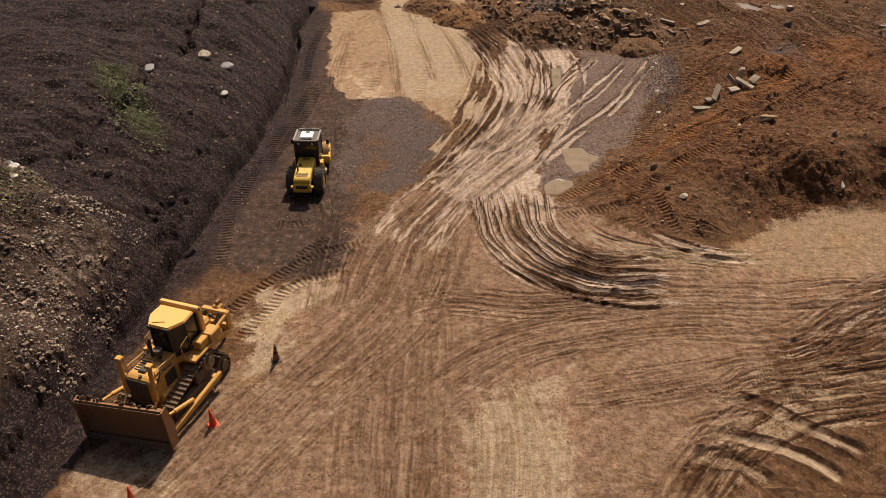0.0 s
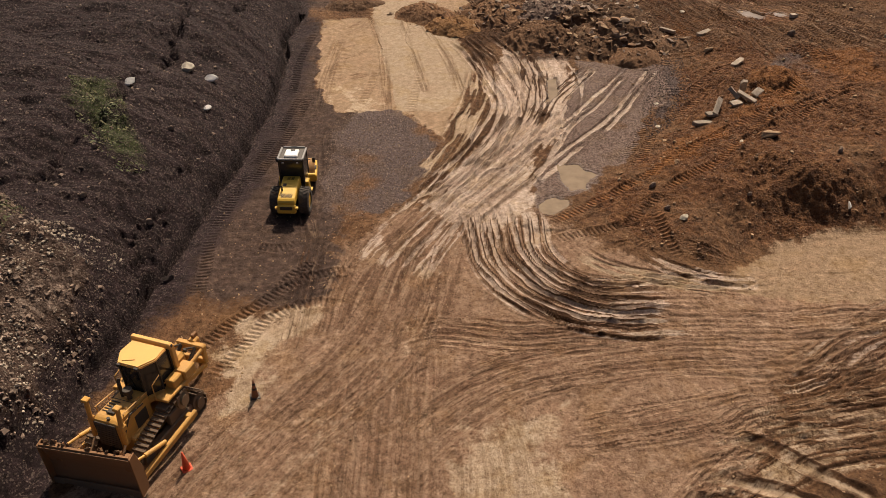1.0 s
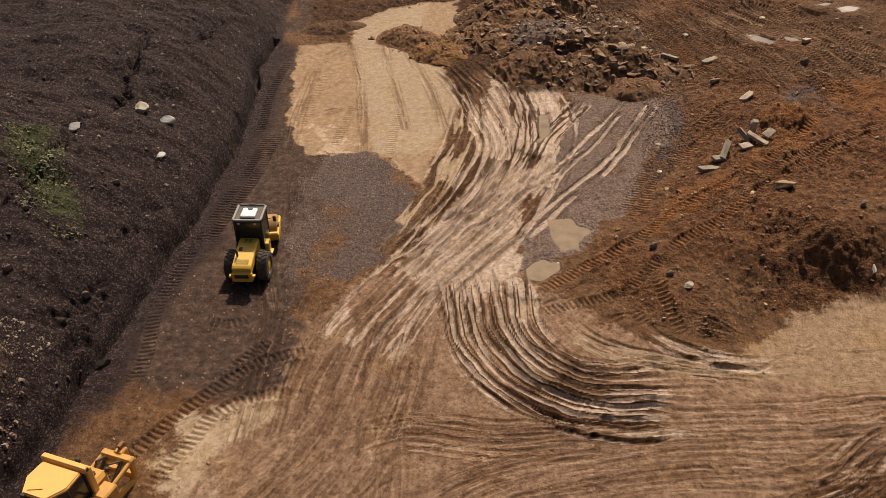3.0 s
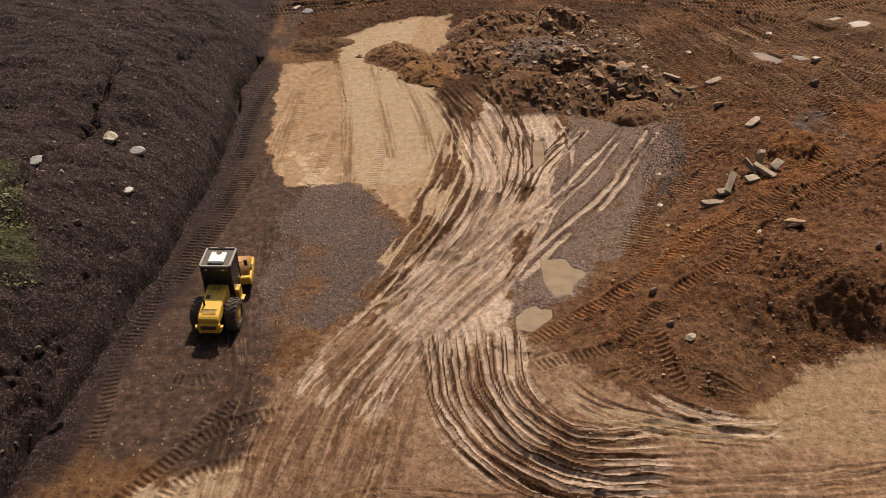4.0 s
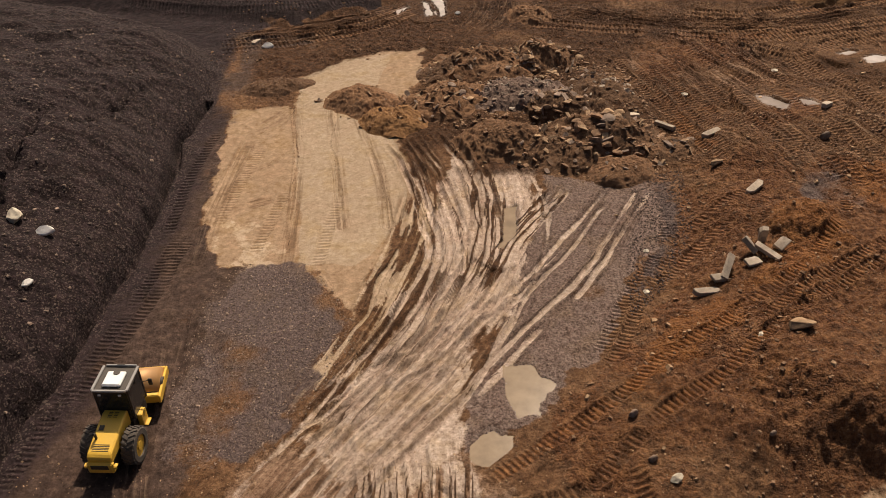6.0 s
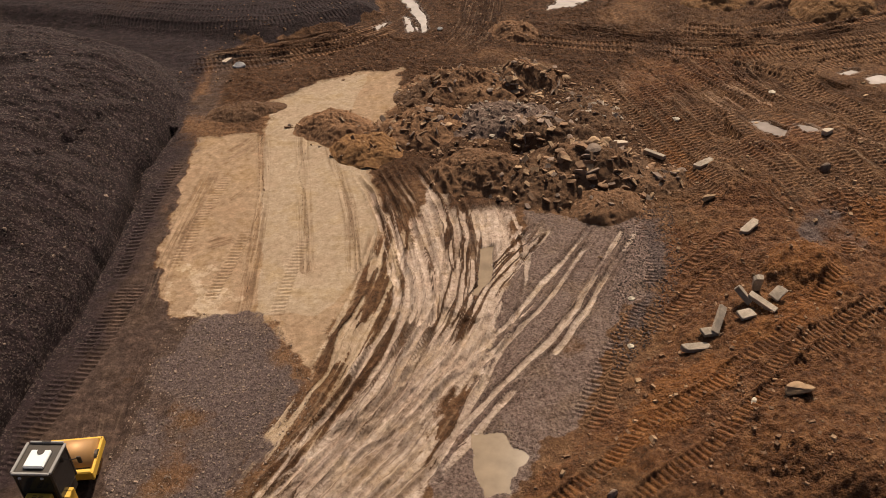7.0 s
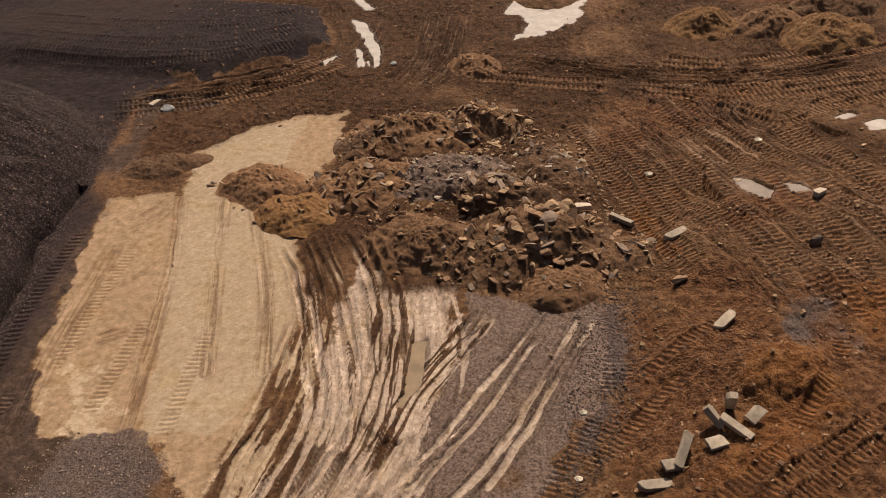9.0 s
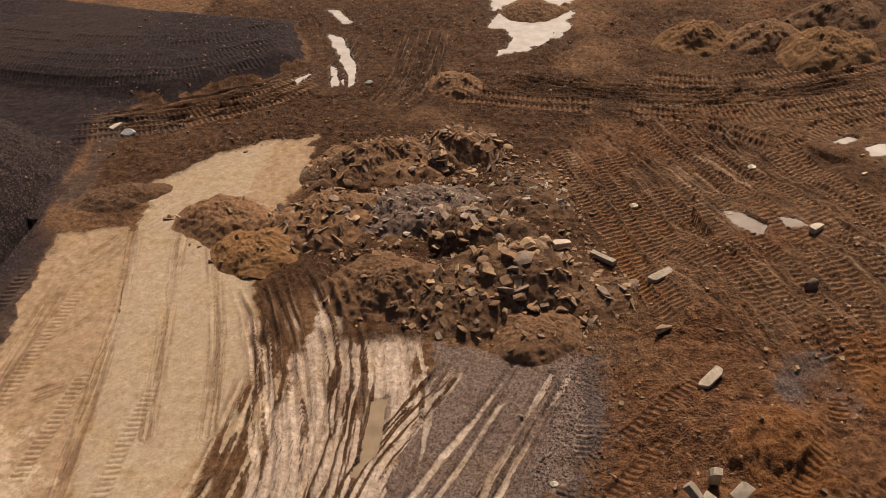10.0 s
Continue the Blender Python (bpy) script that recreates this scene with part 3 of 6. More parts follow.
streaks([(12.5, 28.6), (16, 29.8), (19, 32), (24, 34.5)], 1.3, 0.85, 0.62, 0.06, spread(3, 1.0, 7), 0.15, 5.0, 160, cut=0.3)
streaks([(1.2, 28), (2.4, 23.5), (1.6, 14)], 2.3, 0.5, 0.3, 0.012, (), 0.1, 1.8, 190, "pale", cut=0.1)
streaks([(6.5, 17), (9.5, 21.8), (13.3, 24.9), (18, 26.2), (26, 27)], 1.8, 0.55, 0.55, 0.026, spread(5, 1.3, 8), 0.085, 4.6, 170, "pale", cut=0.3)
streaks([(9, 24.5), (13, 26.6), (17, 28), (24, 28.6)], 1.4, 0.5, 0.55, 0.026, spread(4, 1.1, 9), 0.085, 5.0, 180, "pale", cut=0.3)
for n, pts in enumerate(([(11.2, 25.6), (12.7, 25.3), (13.7, 24.6), (14.8, 23.9), (16.4, 22.8)], [(9.8, 23.6), (10.8, 23.4), (12.3, 23.1), (13.5, 22.6), (14.8, 21.3)], [(8.6, 22.2), (9.6, 22.1), (10.8, 22.0), (12.0, 20.8)])):
    streaks(pts, 0.85, 0.95, 0.7, 0.08, (0.0,), 0.30, 3.0, 202 + 5 * n, "pale", cut=0.9, fade_len=0.8)
# the white wet corridor
streaks([(6.2, 64.5), (7.1, 58), (5.9, 51.8), (3.9, 47.2), (1.7, 43.7), (-0.5, 40.4), (-3.2, 35)], 2.9, 1.0, 0.5, 0.085, spread(6, 2.5, 10), 0.14, 2.9, 200, cut=0.22)
streaks([(8.6, 63), (7.6, 56), (4.6, 49), (1.0, 45), (-1.6, 40.5)], 1.5, 1.0, 0.48, 0.07, spread(3, 1.2, 21), 0.14, 3.2, 210, cut=0.25)
streaks([(0.9, 67.2), (2.9, 61.2), (4.0, 55), (3.0, 50.6), (0.8, 45.5), (-1.5, 41)], 1.7, 0.9, 0.58, 0.09, spread(5, 1.3, 11), 0.15, 3.4, 220, cut=0.22)
streaks([(3.3, 68.5), (5.2, 64), (6.2, 59), (5.8, 54), (4.2, 50)], 1.3, 0.95, 0.68, 0.08, spread(4, 1.0, 12), 0.16, 3.2, 230, cut=0.1)
streaks([(13.6, 62), (10.4, 56), (6.3, 50.2), (3.4, 46.4)], 0.75, 0.95, 0.35, 0.06, (-0.3, 0.3), 0.17, 4.0, 240, "white", cut=0.5)
streaks([(15.2, 61.6), (11.6, 54), (7.0, 47.6), (4.4, 43.5)], 0.75, 0.95, 0.35, 0.06, (-0.32, 0.3), 0.17, 4.0, 250, "white", cut=0.5)
streaks([(10.8, 62), (8.6, 58), (6.6, 54.4), (5.2, 51)], 1.0, 0.95, 0.8, 0.08, spread(4, 0.8, 13), 0.16, 4.0, 260, cut=0.1)
streaks([(2.6, 62), (2.2, 57), (1.4, 52), (-0.2, 47), (-2.2, 42.5)], 1.5, 0.85, 0.52, 0.06, spread(4, 1.2, 31), 0.12, 3.4, 236, "pale", cut=0.05)
# the deep turning ruts
arc_in, arc_out = [(4.5, 44.6), (4.6, 41.4), (5.3, 37.9), (7.0, 35.6), (9.6, 34.6), (13.6, 35.2)], [(0.9, 43.5), (1.5, 39.6), (2.2, 35.2), (3.9, 32.7), (6.6, 31.9), (13, 33.0)]
mid_arc = [tuple((a + b_) / 2 for a, b_ in zip(p, q)) for p, q in zip(arc_in, arc_out)]
streaks(mid_arc, 2.9, 0.9, 0.85, 0.09, spread(9, 2.5, 14), 0.12, 3.6, 270, cut=0.2, fade_len=5.0)
streaks([(6.4, 39.2), (7.2, 37.4), (9.2, 35.9), (12.6, 35.6), (16, 36.0)], 0.9, 0.7, 0.5, 0.05, (-0.4, 0.1, 0.5), 0.12, 4.0, 275, "pale", cut=0.25)
streaks([(1.2, 43.5), (1.7, 39.8), (2.4, 36), (3.6, 33.8)], 0.9, 0.95, 0.6, 0.08, (-0.55, 0.0, 0.55), 0.15, 4.0, 280, cut=0.3)
streaks([(9.4, 38.6), (11, 36.8), (14.2, 36.0), (17, 36.4)], 0.8, 0.9, 0.6, 0.06, (-0.4, 0.3), 0.16, 4.0, 290, cut=0.2)
# faint lines on the rolled pad
for n, pts in enumerate(([(-3.9, 71), (-2.4, 62.5), (-1.5, 57)], [(-6.2, 71), (-4.8, 62.6), (-3.9, 53.5)], [(-1.9, 69.5), (0.0, 62.5), (0.9, 57)])):
    streaks(pts, 0.5, 0.0, 0.62, 0.03, (0.0,), 0.07, 5.0, 300 + 9 * n, cut=0.6, fadeout=False)
for n, pts in enumerate(([(-8.6, 62), (-6.6, 63.5), (-5.2, 66)], [(-9, 66.5), (-7.4, 68), (-5.9, 70.6)], [(-8.3, 68), (-7.2, 69.6), (-6.6, 71)], [(-7.2, 59), (-5.4, 60)])):
    streaks(pts, 0.5, 0.0, 0.45, 0.03, (0.0,), 0.08, 5.0, 340 + 9 * n, cut=0.6)
for n, pts in enumerate(([(-7.0, 29.6), (-6.8, 31), (-6.7, 34.3), (-6.6, 36.8), (-6.6, 40)], [(-5.6, 30.4), (-5.4, 31.6), (-5.2, 34.3), (-4.8, 36.8), (-4.3, 39.6)])):
    streaks(pts, 0.8, 0.3, 0.55, 0.05, (-0.38, 0.0, 0.38), 0.09, 4.0, 390 + 5 * n, "pale", cut=0.4, fade_len=1.5)
for n, pts in enumerate(([(-9.0, 49), (-8.2, 45), (-7.4, 41), (-6.4, 37)], [(-8.3, 68), (-8.6, 60), (-8.4, 53)], [(-7.4, 52), (-7.2, 48), (-6.9, 44)])):
    streaks(pts, 0.7, 0.2, 0.4, 0.035, (-0.3, 0.3), 0.1, 4.0, 370 + 5 * n, "pale", cut=0.5)
# crawler prints
for n, (pts, offs, depth, dark, lit) in enumerate((
        # up the red mound
        ([(16.0, 48.5), (18.1, 49.9), (20.3, 51.5), (21.7, 53.2), (22.9, 54.7), (23.9, 56.0), (24.6, 58)], (0.0,), 0.08, 0.2, 0.45),
        ([(17.4, 47.2), (19.0, 48.4), (20.8, 49.9), (22.3, 50.9), (24.0, 52.0), (28, 54.5)], (0.0, 0.75), 0.08, 0.25, 0.4),
        ([(10.6, 46.2), (11.8, 48.8), (12.6, 50.7), (13.5, 52.4), (14.4, 53.8), (15.2, 55.4), (15.8, 58)], (-0.35, 0.35), 0.06, 0.2, 0.2),
        ([(13.5, 51.5), (15.0, 53.1), (16.6, 54.8), (18.6, 56.4)], (0.0,), 0.05, 0.25, 0.2),
        ([(20.4, 58.9), (18.6, 57.8), (17.0, 56.8), (16.0, 56.1)], (0.0,), 0.05, 0.25, 0.1),
        ([(5.3, 40.2), (7.3, 41.5), (8.8, 42.7), (11.1, 44.4), (13.2, 46.5), (16.0, 48.2), (17.4, 49.2)], (0.0,), 0.09, 0.2, 0.5),
        ([(5.2, 38.5), (6.8, 39.3), (8.4, 39.7), (9.8, 40.5), (10.9, 41.7), (12.4, 43.2)], (0.0,), 0.08, 0.45, 0.1),
        ([(11.8, 42.7), (13.2, 43.8), (15.3, 45.2), (18.3, 47.9), (20, 49.3)], (0.0,), 0.09, 0.2, 0.5),
        ([(11.0, 41.4), (11.2, 40.6), (11.4, 39.3), (11.8, 37.8), (12.9, 36.7)], (0.0,), 0.08, 0.3, 0.1),
        ([(9.4, 40.8), (9.6, 39.6), (10.2, 38.2), (11.4, 36.8)], (0.0,), 0.06, 0.35, 0.0),
        # the yard by the bank
        ([(-11.9, 34), (-11.8, 35.9), (-12.2, 39.2), (-11.8, 42.7), (-11.4, 46)], (0.0,), 0.04, 0.1, 0.0),
        ([(-9.6, 56.5), (-9.8, 55.1), (-10.1, 51.7), (-10.7, 48.2), (-11.5, 44.3)], (-0.3, 0.35), 0.05, 0.1, 0.0),
        ([(-10.6, 68), (-10.9, 62), (-10.6, 56)], (0.0,), 0.05, 0.1, 0.0),
        ([(-8.2, 34.0), (-7.7, 35.1), (-6.9, 36.5), (-5.8, 37.3)], (0.0,), 0.07, 0.3, 0.0),
        ([(-10.3, 38.4), (-8.6, 38.0), (-7.2, 38.6)], (0.0,), 0.05, 0.2, 0.0),
        ([(-12.2, 29.2), (-10.6, 30.8), (-9.8, 32.1), (-9.2, 32.9), (-8.0, 34.3), (-7.0, 35.3), (-5.3, 36.0), (-3.8, 36.2)], (0.0,), 0.08, 0.4, 0.0),
        ([(-9.9, 28.6), (-8.8, 30.8), (-8.0, 32.5), (-6.7, 33.4), (-5.7, 33.6), (-4.4, 33.4)], (0.0,), 0.06, 0.0, 0.0),
        # the rolled pad
        ([(-5.7, 52.4), (-5.6, 56), (-5.2, 59.5), (-5.0, 61)], (0.0,), 0.04, 0.0, 0.35), ([(-2.4, 53), (-2.2, 57), (-1.9, 60)], (0.0,), 0.018, 0.0, 0.0),
        ([(-8.2, 57), (-7.8, 62), (-7.2, 67)], (0.0,), 0.015, 0.0, 0.1),
        # the worked soil beyond the heaps
        ([(21.2, 74.3), (22.3, 68.1), (23.2, 64.0), (24.1, 60.9), (24.8, 58.5)], (-0.65, 0.0, 0.65), 0.07, 0.2, 0.2),
        ([(16.2, 78.6), (17.7, 72.2), (19.2, 65.4), (20.0, 61.7)], (-0.65, 0.0), 0.07, 0.3, 0.2),
        ([(18.5, 77.7), (19.6, 70.9), (21.0, 64.8)], (-0.65, 0.0, 0.65), 0.07, 0.2, 0.3),
        ([(21.8, 80.7), (24.5, 75.6), (26.3, 70.6), (27.8, 66.2), (28.6, 61)], (-1.3, -0.65, 0.65, 1.3), 0.07, 0.2, 0.3),
        ([(22.4, 75.3), (23.9, 72.0), (25.3, 67.3), (26.1, 62.8), (26.4, 58)], (-0.65, 0.65), 0.07, 0.2, 0.2),
        ([(27, 80), (29, 74), (31, 68), (32, 62)], (-0.65, 0.0, 0.65), 0.07, 0.2, 0.2),
        ([(9.0, 84.9), (11.1, 84.3), (15.2, 83.2), (19, 82.4)], (0.0, 1.1), 0.08, 0.3, 0.0),
        ([(20, 83), (23.8, 81.8), (26.9, 81.3), (32.3, 81.4), (37, 81.8)], (-0.8, 0.0, 0.8), 0.07, 0.3, 0.2),
        ([(24, 80.6), (25.4, 79.3), (28.2, 77.2), (31.4, 78.6), (36, 79.8)], (0.0, 0.8), 0.07, 0.3, 0.2),
        ([(22, 86.5), (27, 85), (33, 85.4), (39, 87)], (-0.9, 0.0, 0.9), 0.07, 0.3, 0.1),
        ([(-14, 81.2), (-8, 82.6), (-3, 85), (1, 88.4)], (-1.0, 0.0, 0.9), 0.08, 0.3, 0.0),
        # the dark plateau
        ([(-24, 89.8), (-15, 87.6), (-8, 87.4), (-2.5, 90)], (0.0, 0.8), 0.05, 0.0, 0.0), ([(-26, 93), (-16, 90.4), (-8, 90.2), (-2.4, 92.4)], (-0.5, 0.5), 0.05, 0.0, 0.0),
        ([(-26, 96), (-16, 93.6), (-8, 93.4), (-3, 95)], (-0.6, 0.6), 0.05, 0.0, 0.0))):
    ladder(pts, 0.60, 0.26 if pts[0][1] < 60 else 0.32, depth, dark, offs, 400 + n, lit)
# dried light bands between the far prints
for n, pts in enumerate(([(16.5, 79.4), (17.2, 76.6), (17.9, 74.2)], [(18.4, 79.6), (19.2, 77), (20.2, 74.2)], [(20.6, 84), (22.5, 79.0), (24.5, 75.6), (26.2, 72.4)], [(21.5, 77), (22.8, 74.4), (24.2, 71.4)], [(27, 72.5), (28.2, 70.2), (29.4, 68.5)], [(27.5, 67.6), (29, 67.4), (31, 66.8)])):
    streaks(pts, 0.95, 0.8, 0.0, 0.03, (-0.25, 0.3), 0.14, 3.4, 500 + 9 * n, "road", cut=0.1, fade_len=2.0)
streaks([(17, 80), (19.6, 73), (22.5, 66), (25, 58)], 3.2, 0.3, 0.35, 0.04, spread(6, 2.8, 15), 0.12, 2.6, 470, "pale", cut=0.45)
streaks([(23, 82), (26, 74), (30, 66), (33, 58)], 3.0, 0.25, 0.4, 0.05, spread(5, 2.6, 16), 0.14, 2.6, 480, "pale", cut=0.45)
streaks([(-14, 82.5), (-6, 84.0), (1, 88.5), (3, 96)], 1.8, 0.3, 0.55, 0.09, spread(6, 1.5, 17), 0.14, 3.0, 490, "pale", cut=0.35)
streaks([(-10, 84.2), (-6.8, 85.7), (-3.1, 87.4), (0.2, 89.2)], 0.5, 0.75, 0.3, 0.06, (0.0,), 0.13, 3.0, 495, "pale", cut=0.5)
streaks([(8, 97), (7.6, 92), (7.0, 87), (5.0, 82.5)], 2.2, 0.15, 0.6, 0.09, spread(6, 1.9, 18), 0.16, 3.0, 497, "pale", cut=0.5)
streaks([(36, 84), (28, 83.4), (20, 85), (12, 88)], 1.6, 0.15, 0.6, 0.08, spread(5, 1.3, 19), 0.14, 3.0, 498, "pale", cut=0.5)

# short stray skids over the road and the churned corner
stray = random.Random(77)
for n in range(46):
    sx, sy = stray.uniform(-9, 19), stray.uniform(19, 39)
    ang = math.atan2(8, 9) + stray.gauss(0, 0.35) if sx < 3 else stray.gauss(0.12, 0.3)
    ln, bow = stray.uniform(1.2, 3.6), stray.gauss(0, 0.3)
    ca, sa = math.cos(ang), math.sin(ang)
    streaks([(sx, sy), (sx + ca * ln / 2 - sa * bow, sy + sa * ln / 2 + ca * bow), (sx + ca * ln, sy + sa * ln)], 0.4, 0.35, 0.55 if sx > 8 else 0.42, 0.035, (0.0,), 0.09, 5.0, 700 + 3 * n, "pale", cut=0.7)

# roughness of each surface
calm = np.maximum.reduce([pad, tan * 0.8, MASK["pale"], 0.2 * MASK["road"], 0.4 * MASK["white"], 0.55 * np.maximum(MASK["gravel"], MASK["dust"] * (X > toe_x(Y)))])
MASK["smooth"] = calm
MASK["track"] = np.maximum(MASK["track"], 0.2 * pad)
MASK["track"] = np.maximum(MASK["track"], 0.28 * MASK["road"])
MASK["track"] *= np.clip(0.75 + 0.5 * fbm(X * 0.3, Y * 0.3, 66), 0, 1) * (1 - 0.75 * tan)
core = (np.abs(X) < 60) & (Y > 10) & (Y < 115)
lump = np.zeros(X.shape)
lump[core] = fbm(X[core] * 0.9, Y[core] * 0.9, 71, 3) * 0.05 + fbm(X[core] * 3.3, Y[core] * 3.3, 75, 3) * 0.028
rough = 1 + 1.6 * MASK["red"] + 1.2 * MASK["mud"] + 0.1 * shale - 0.85 * calm - 0.3 * MASK["road"]
Z += lump * np.clip(rough, 0.1, 4) * (1 - 0.85 * MASK["print"])
clod = np.zeros(X.shape)
sel = core & ((MASK["red"] > 0.2) | (shale > 0.3) | (Y > 62))
clod[sel] = np.clip(fbm(X[sel] * 5.2, Y[sel] * 5.2, 81, 2), 0, 1) ** 2 * 0.12
Z += clod * (1 - MASK["print"]) * np.clip(MASK["red"] + 0.25 * shale + MASK["mud"], 0, 1) * (1 - calm)
MASK["cloddy"] = np.clip((MASK["red"] + MASK["mud"] + 0.3 * shale + 0.5 * MASK["gravel"]) * (1 - calm) * (1 - 0.7 * MASK["print"]), 0, 1) * np.clip(0.55 + 0.8 * fbm(X * 0.3, Y * 0.3, 72), 0.1, 1)
MASK["stony"] = np.clip(0.85 * shale + MASK["grey"] + MASK["gravel"] + 0.35 * MASK["red"], 0, 1)
MASK["wet"] = np.clip(0.75 * MASK["white"] * (Y > 38) * (Y < 66) * (0.6 + 0.5 * fbm(X * 0.5, Y * 0.5, 91)) + 0.3 * grey, 0, 0.8)

# pools: the ground dips under each sheet of water
POOLS = [
    ([(12.0, 103), (13.1, 100.0), (12.6, 96.1), (13.4, 95.5), (13.9, 94.0), (12.9, 91.1), (14.7, 91.9), (16.3, 92.5), (17.2, 94.2), (17.9, 95.2), (18.7, 98.4), (18.4, 100.1), (20.3, 102.4)], "pale_water"),
    ([(0.5, 95.7), (1.6, 95.0), (2.3, 92.8), (3.4, 89.0), (3.4, 87.3), (3.0, 86.6), (2.6, 86.9), (2.4, 89.1), (1.7, 91.9), (1.0, 93.9)], "pale_water"),
    ([(1.4, 90.0), (1.9, 89.5), (2.3, 86.9), (1.8, 86.7)], "pale_water"),
    ([(-1.0, 88.0), (0.1, 89.1), (0.4, 88.5), (-0.6, 87.3)], "pale_water"),
    ([(-0.2, 100.6), (0.7, 100.4), (2.1, 98.0), (1.4, 97.4)], "pale_water"),
    ([(23.5, 70.5), (24.3, 70.3), (25.2, 69.2), (24.7, 68.4), (24.1, 68.7), (23.7, 69.4)], "grey_water"),
    ([(25.8, 69.7), (26.6, 69.6), (27.0, 69.0), (26.0, 68.9)], "grey_water"),
    ([(31.0, 77.4), (32.1, 78.0), (32.7, 77.6), (31.5, 76.9)], "pale_water"),
    ([(32.5, 76.5), (33.4, 77.0), (34.2, 76.6), (33.6, 75.8), (32.5, 75.7)], "pale_water"),
    ([(6.5, 46.5), (7.8, 46.7), (8.2, 45.9), (8.8, 45.4), (8.1, 44.4), (8.0, 43.6), (7.1, 43.6), (6.8, 44.4), (6.6, 45.0)], "brown_water"),
    ([(5.0, 42.2), (5.9, 42.8), (6.8, 42.6), (6.6, 42.0), (5.8, 41.1), (5.1, 41.3)], "brown_water"),
    ([(7.0, 58.7), (7.7, 58.9), (7.7, 57.6), (7.4, 55.8), (6.7, 54.9), (6.6, 55.2), (6.9, 56.9)], "brown_water"),
]
LEVELS = []
sunk = np.zeros(X.shape, bool)
ripple = 0.42 * fbm(X * 0.9, Y * 0.9, 93, 5, 0.65)
for poly, kind in POOLS:
    pairs = list(zip(poly, poly[1:] + poly[:1]))
    broad = abs(sum(a[0] * b_[1] - b_[0] * a[1] for a, b_ in pairs)) / sum(math.dist(a, b_) for a, b_ in pairs)
    sd = inside(X, Y, poly) + ripple * min(1.2, 0.6 * broad)
    level = float(np.median(Z[(sd > -0.3) & (sd < 0.3)])) - 0.02
    LEVELS.append(level)
    rim = np.maximum(Z, level + 0.03 + 0.05 * smooth(0.0, -0.6, sd))
    Z = np.where(sd > 0, level - 0.02 - 0.12 * smooth(0, 0.5, sd), np.where((sd > -1.5) & ~sunk, rim, Z))
    sunk |= sd > 0
    MASK["wet"] = np.maximum(MASK["wet"], smooth(-0.5, 0.1, sd) * 0.9)


def height(x, y):
    """The finished ground's height at a place, or at many."""
    i = np.clip(np.searchsorted(gx, x) - 1, 0, len(gx) - 2)
    j = np.clip(np.searchsorted(gy, y) - 1, 0, len(gy) - 2)
    fx, fy = (x - gx[i]) / (gx[i + 1] - gx[i]), (y - gy[j]) / (gy[j + 1] - gy[j])
    g = Z.reshape(len(gy), len(gx))
    return (g[j, i] * (1 - fx) + g[j, i + 1] * fx) * (1 - fy) + (g[j + 1, i] * (1 - fx) + g[j + 1, i + 1] * fx) * fy


def sheet(name, verts, faces, material, smooth_shade=True):
    me = bpy.data.meshes.new(name)
    me.vertices.add(len(verts))
    me.vertices.foreach_set("co", np.ascontiguousarray(verts, dtype=np.float32).ravel())
    n = faces.shape[1]
    me.loops.add(faces.size)
    me.loops.foreach_set("vertex_index", np.ascontiguousarray(faces, dtype=np.int32).ravel())
    me.polygons.add(len(faces))
    me.polygons.foreach_set("loop_start", np.arange(0, faces.size, n, dtype=np.int32))
    me.polygons.foreach_set("use_smooth", np.full(len(faces), smooth_shade))
    me.update(calc_edges=True)
    me.materials.append(material)
    return me


nx, ny = len(gx), len(gy)
q0 = (np.arange(ny - 1)[:, None] * nx + np.arange(nx - 1)[None, :]).ravel()
ground_mesh = sheet("ground", np.stack([X, Y, Z], 1), np.stack([q0, q0 + 1, q0 + nx + 1, q0 + nx], 1), SOIL)
for key, values in (("flow_u", FLOW_U), ("flow_v", FLOW_V), ("print_u", PRINT_U)):
    ground_mesh.attributes.new(key, "FLOAT", "POINT").data.foreach_set("value", values.astype(np.float32))
for key, values in MASK.items():
    a = ground_mesh.attributes.new(key, "FLOAT", "POINT")
    a.data.foreach_set("value", np.clip(values, 0, 1).astype(np.float32))
ground = tagged(new("ground", ground_mesh), "bare brown earth of a cleared site with wheel ruts and a dark shale bank", "ground", kind="structure")


# ---- water ----
def water_mat(name, base, rough):
    m, nt, b = node_mat(name)
    co = nt.nodes.new("ShaderNodeTexCoord").outputs["Object"]
    n = noise_tex(nt, co, 1.2)
    nt.links.new(ramp(nt, n, [(0.3, tone(base, 0.8)), (0.7, tone(base, 1.15))]), b.inputs["Base Color"])
    b.inputs["Roughness"].default_value = rough
    b.inputs["Specular IOR Level"].default_value = 0.5 if rough < 0.1 else 0.12
    bump(nt, b, noise_tex(nt, co, 5.0), 0.05, 0.02)
    return m


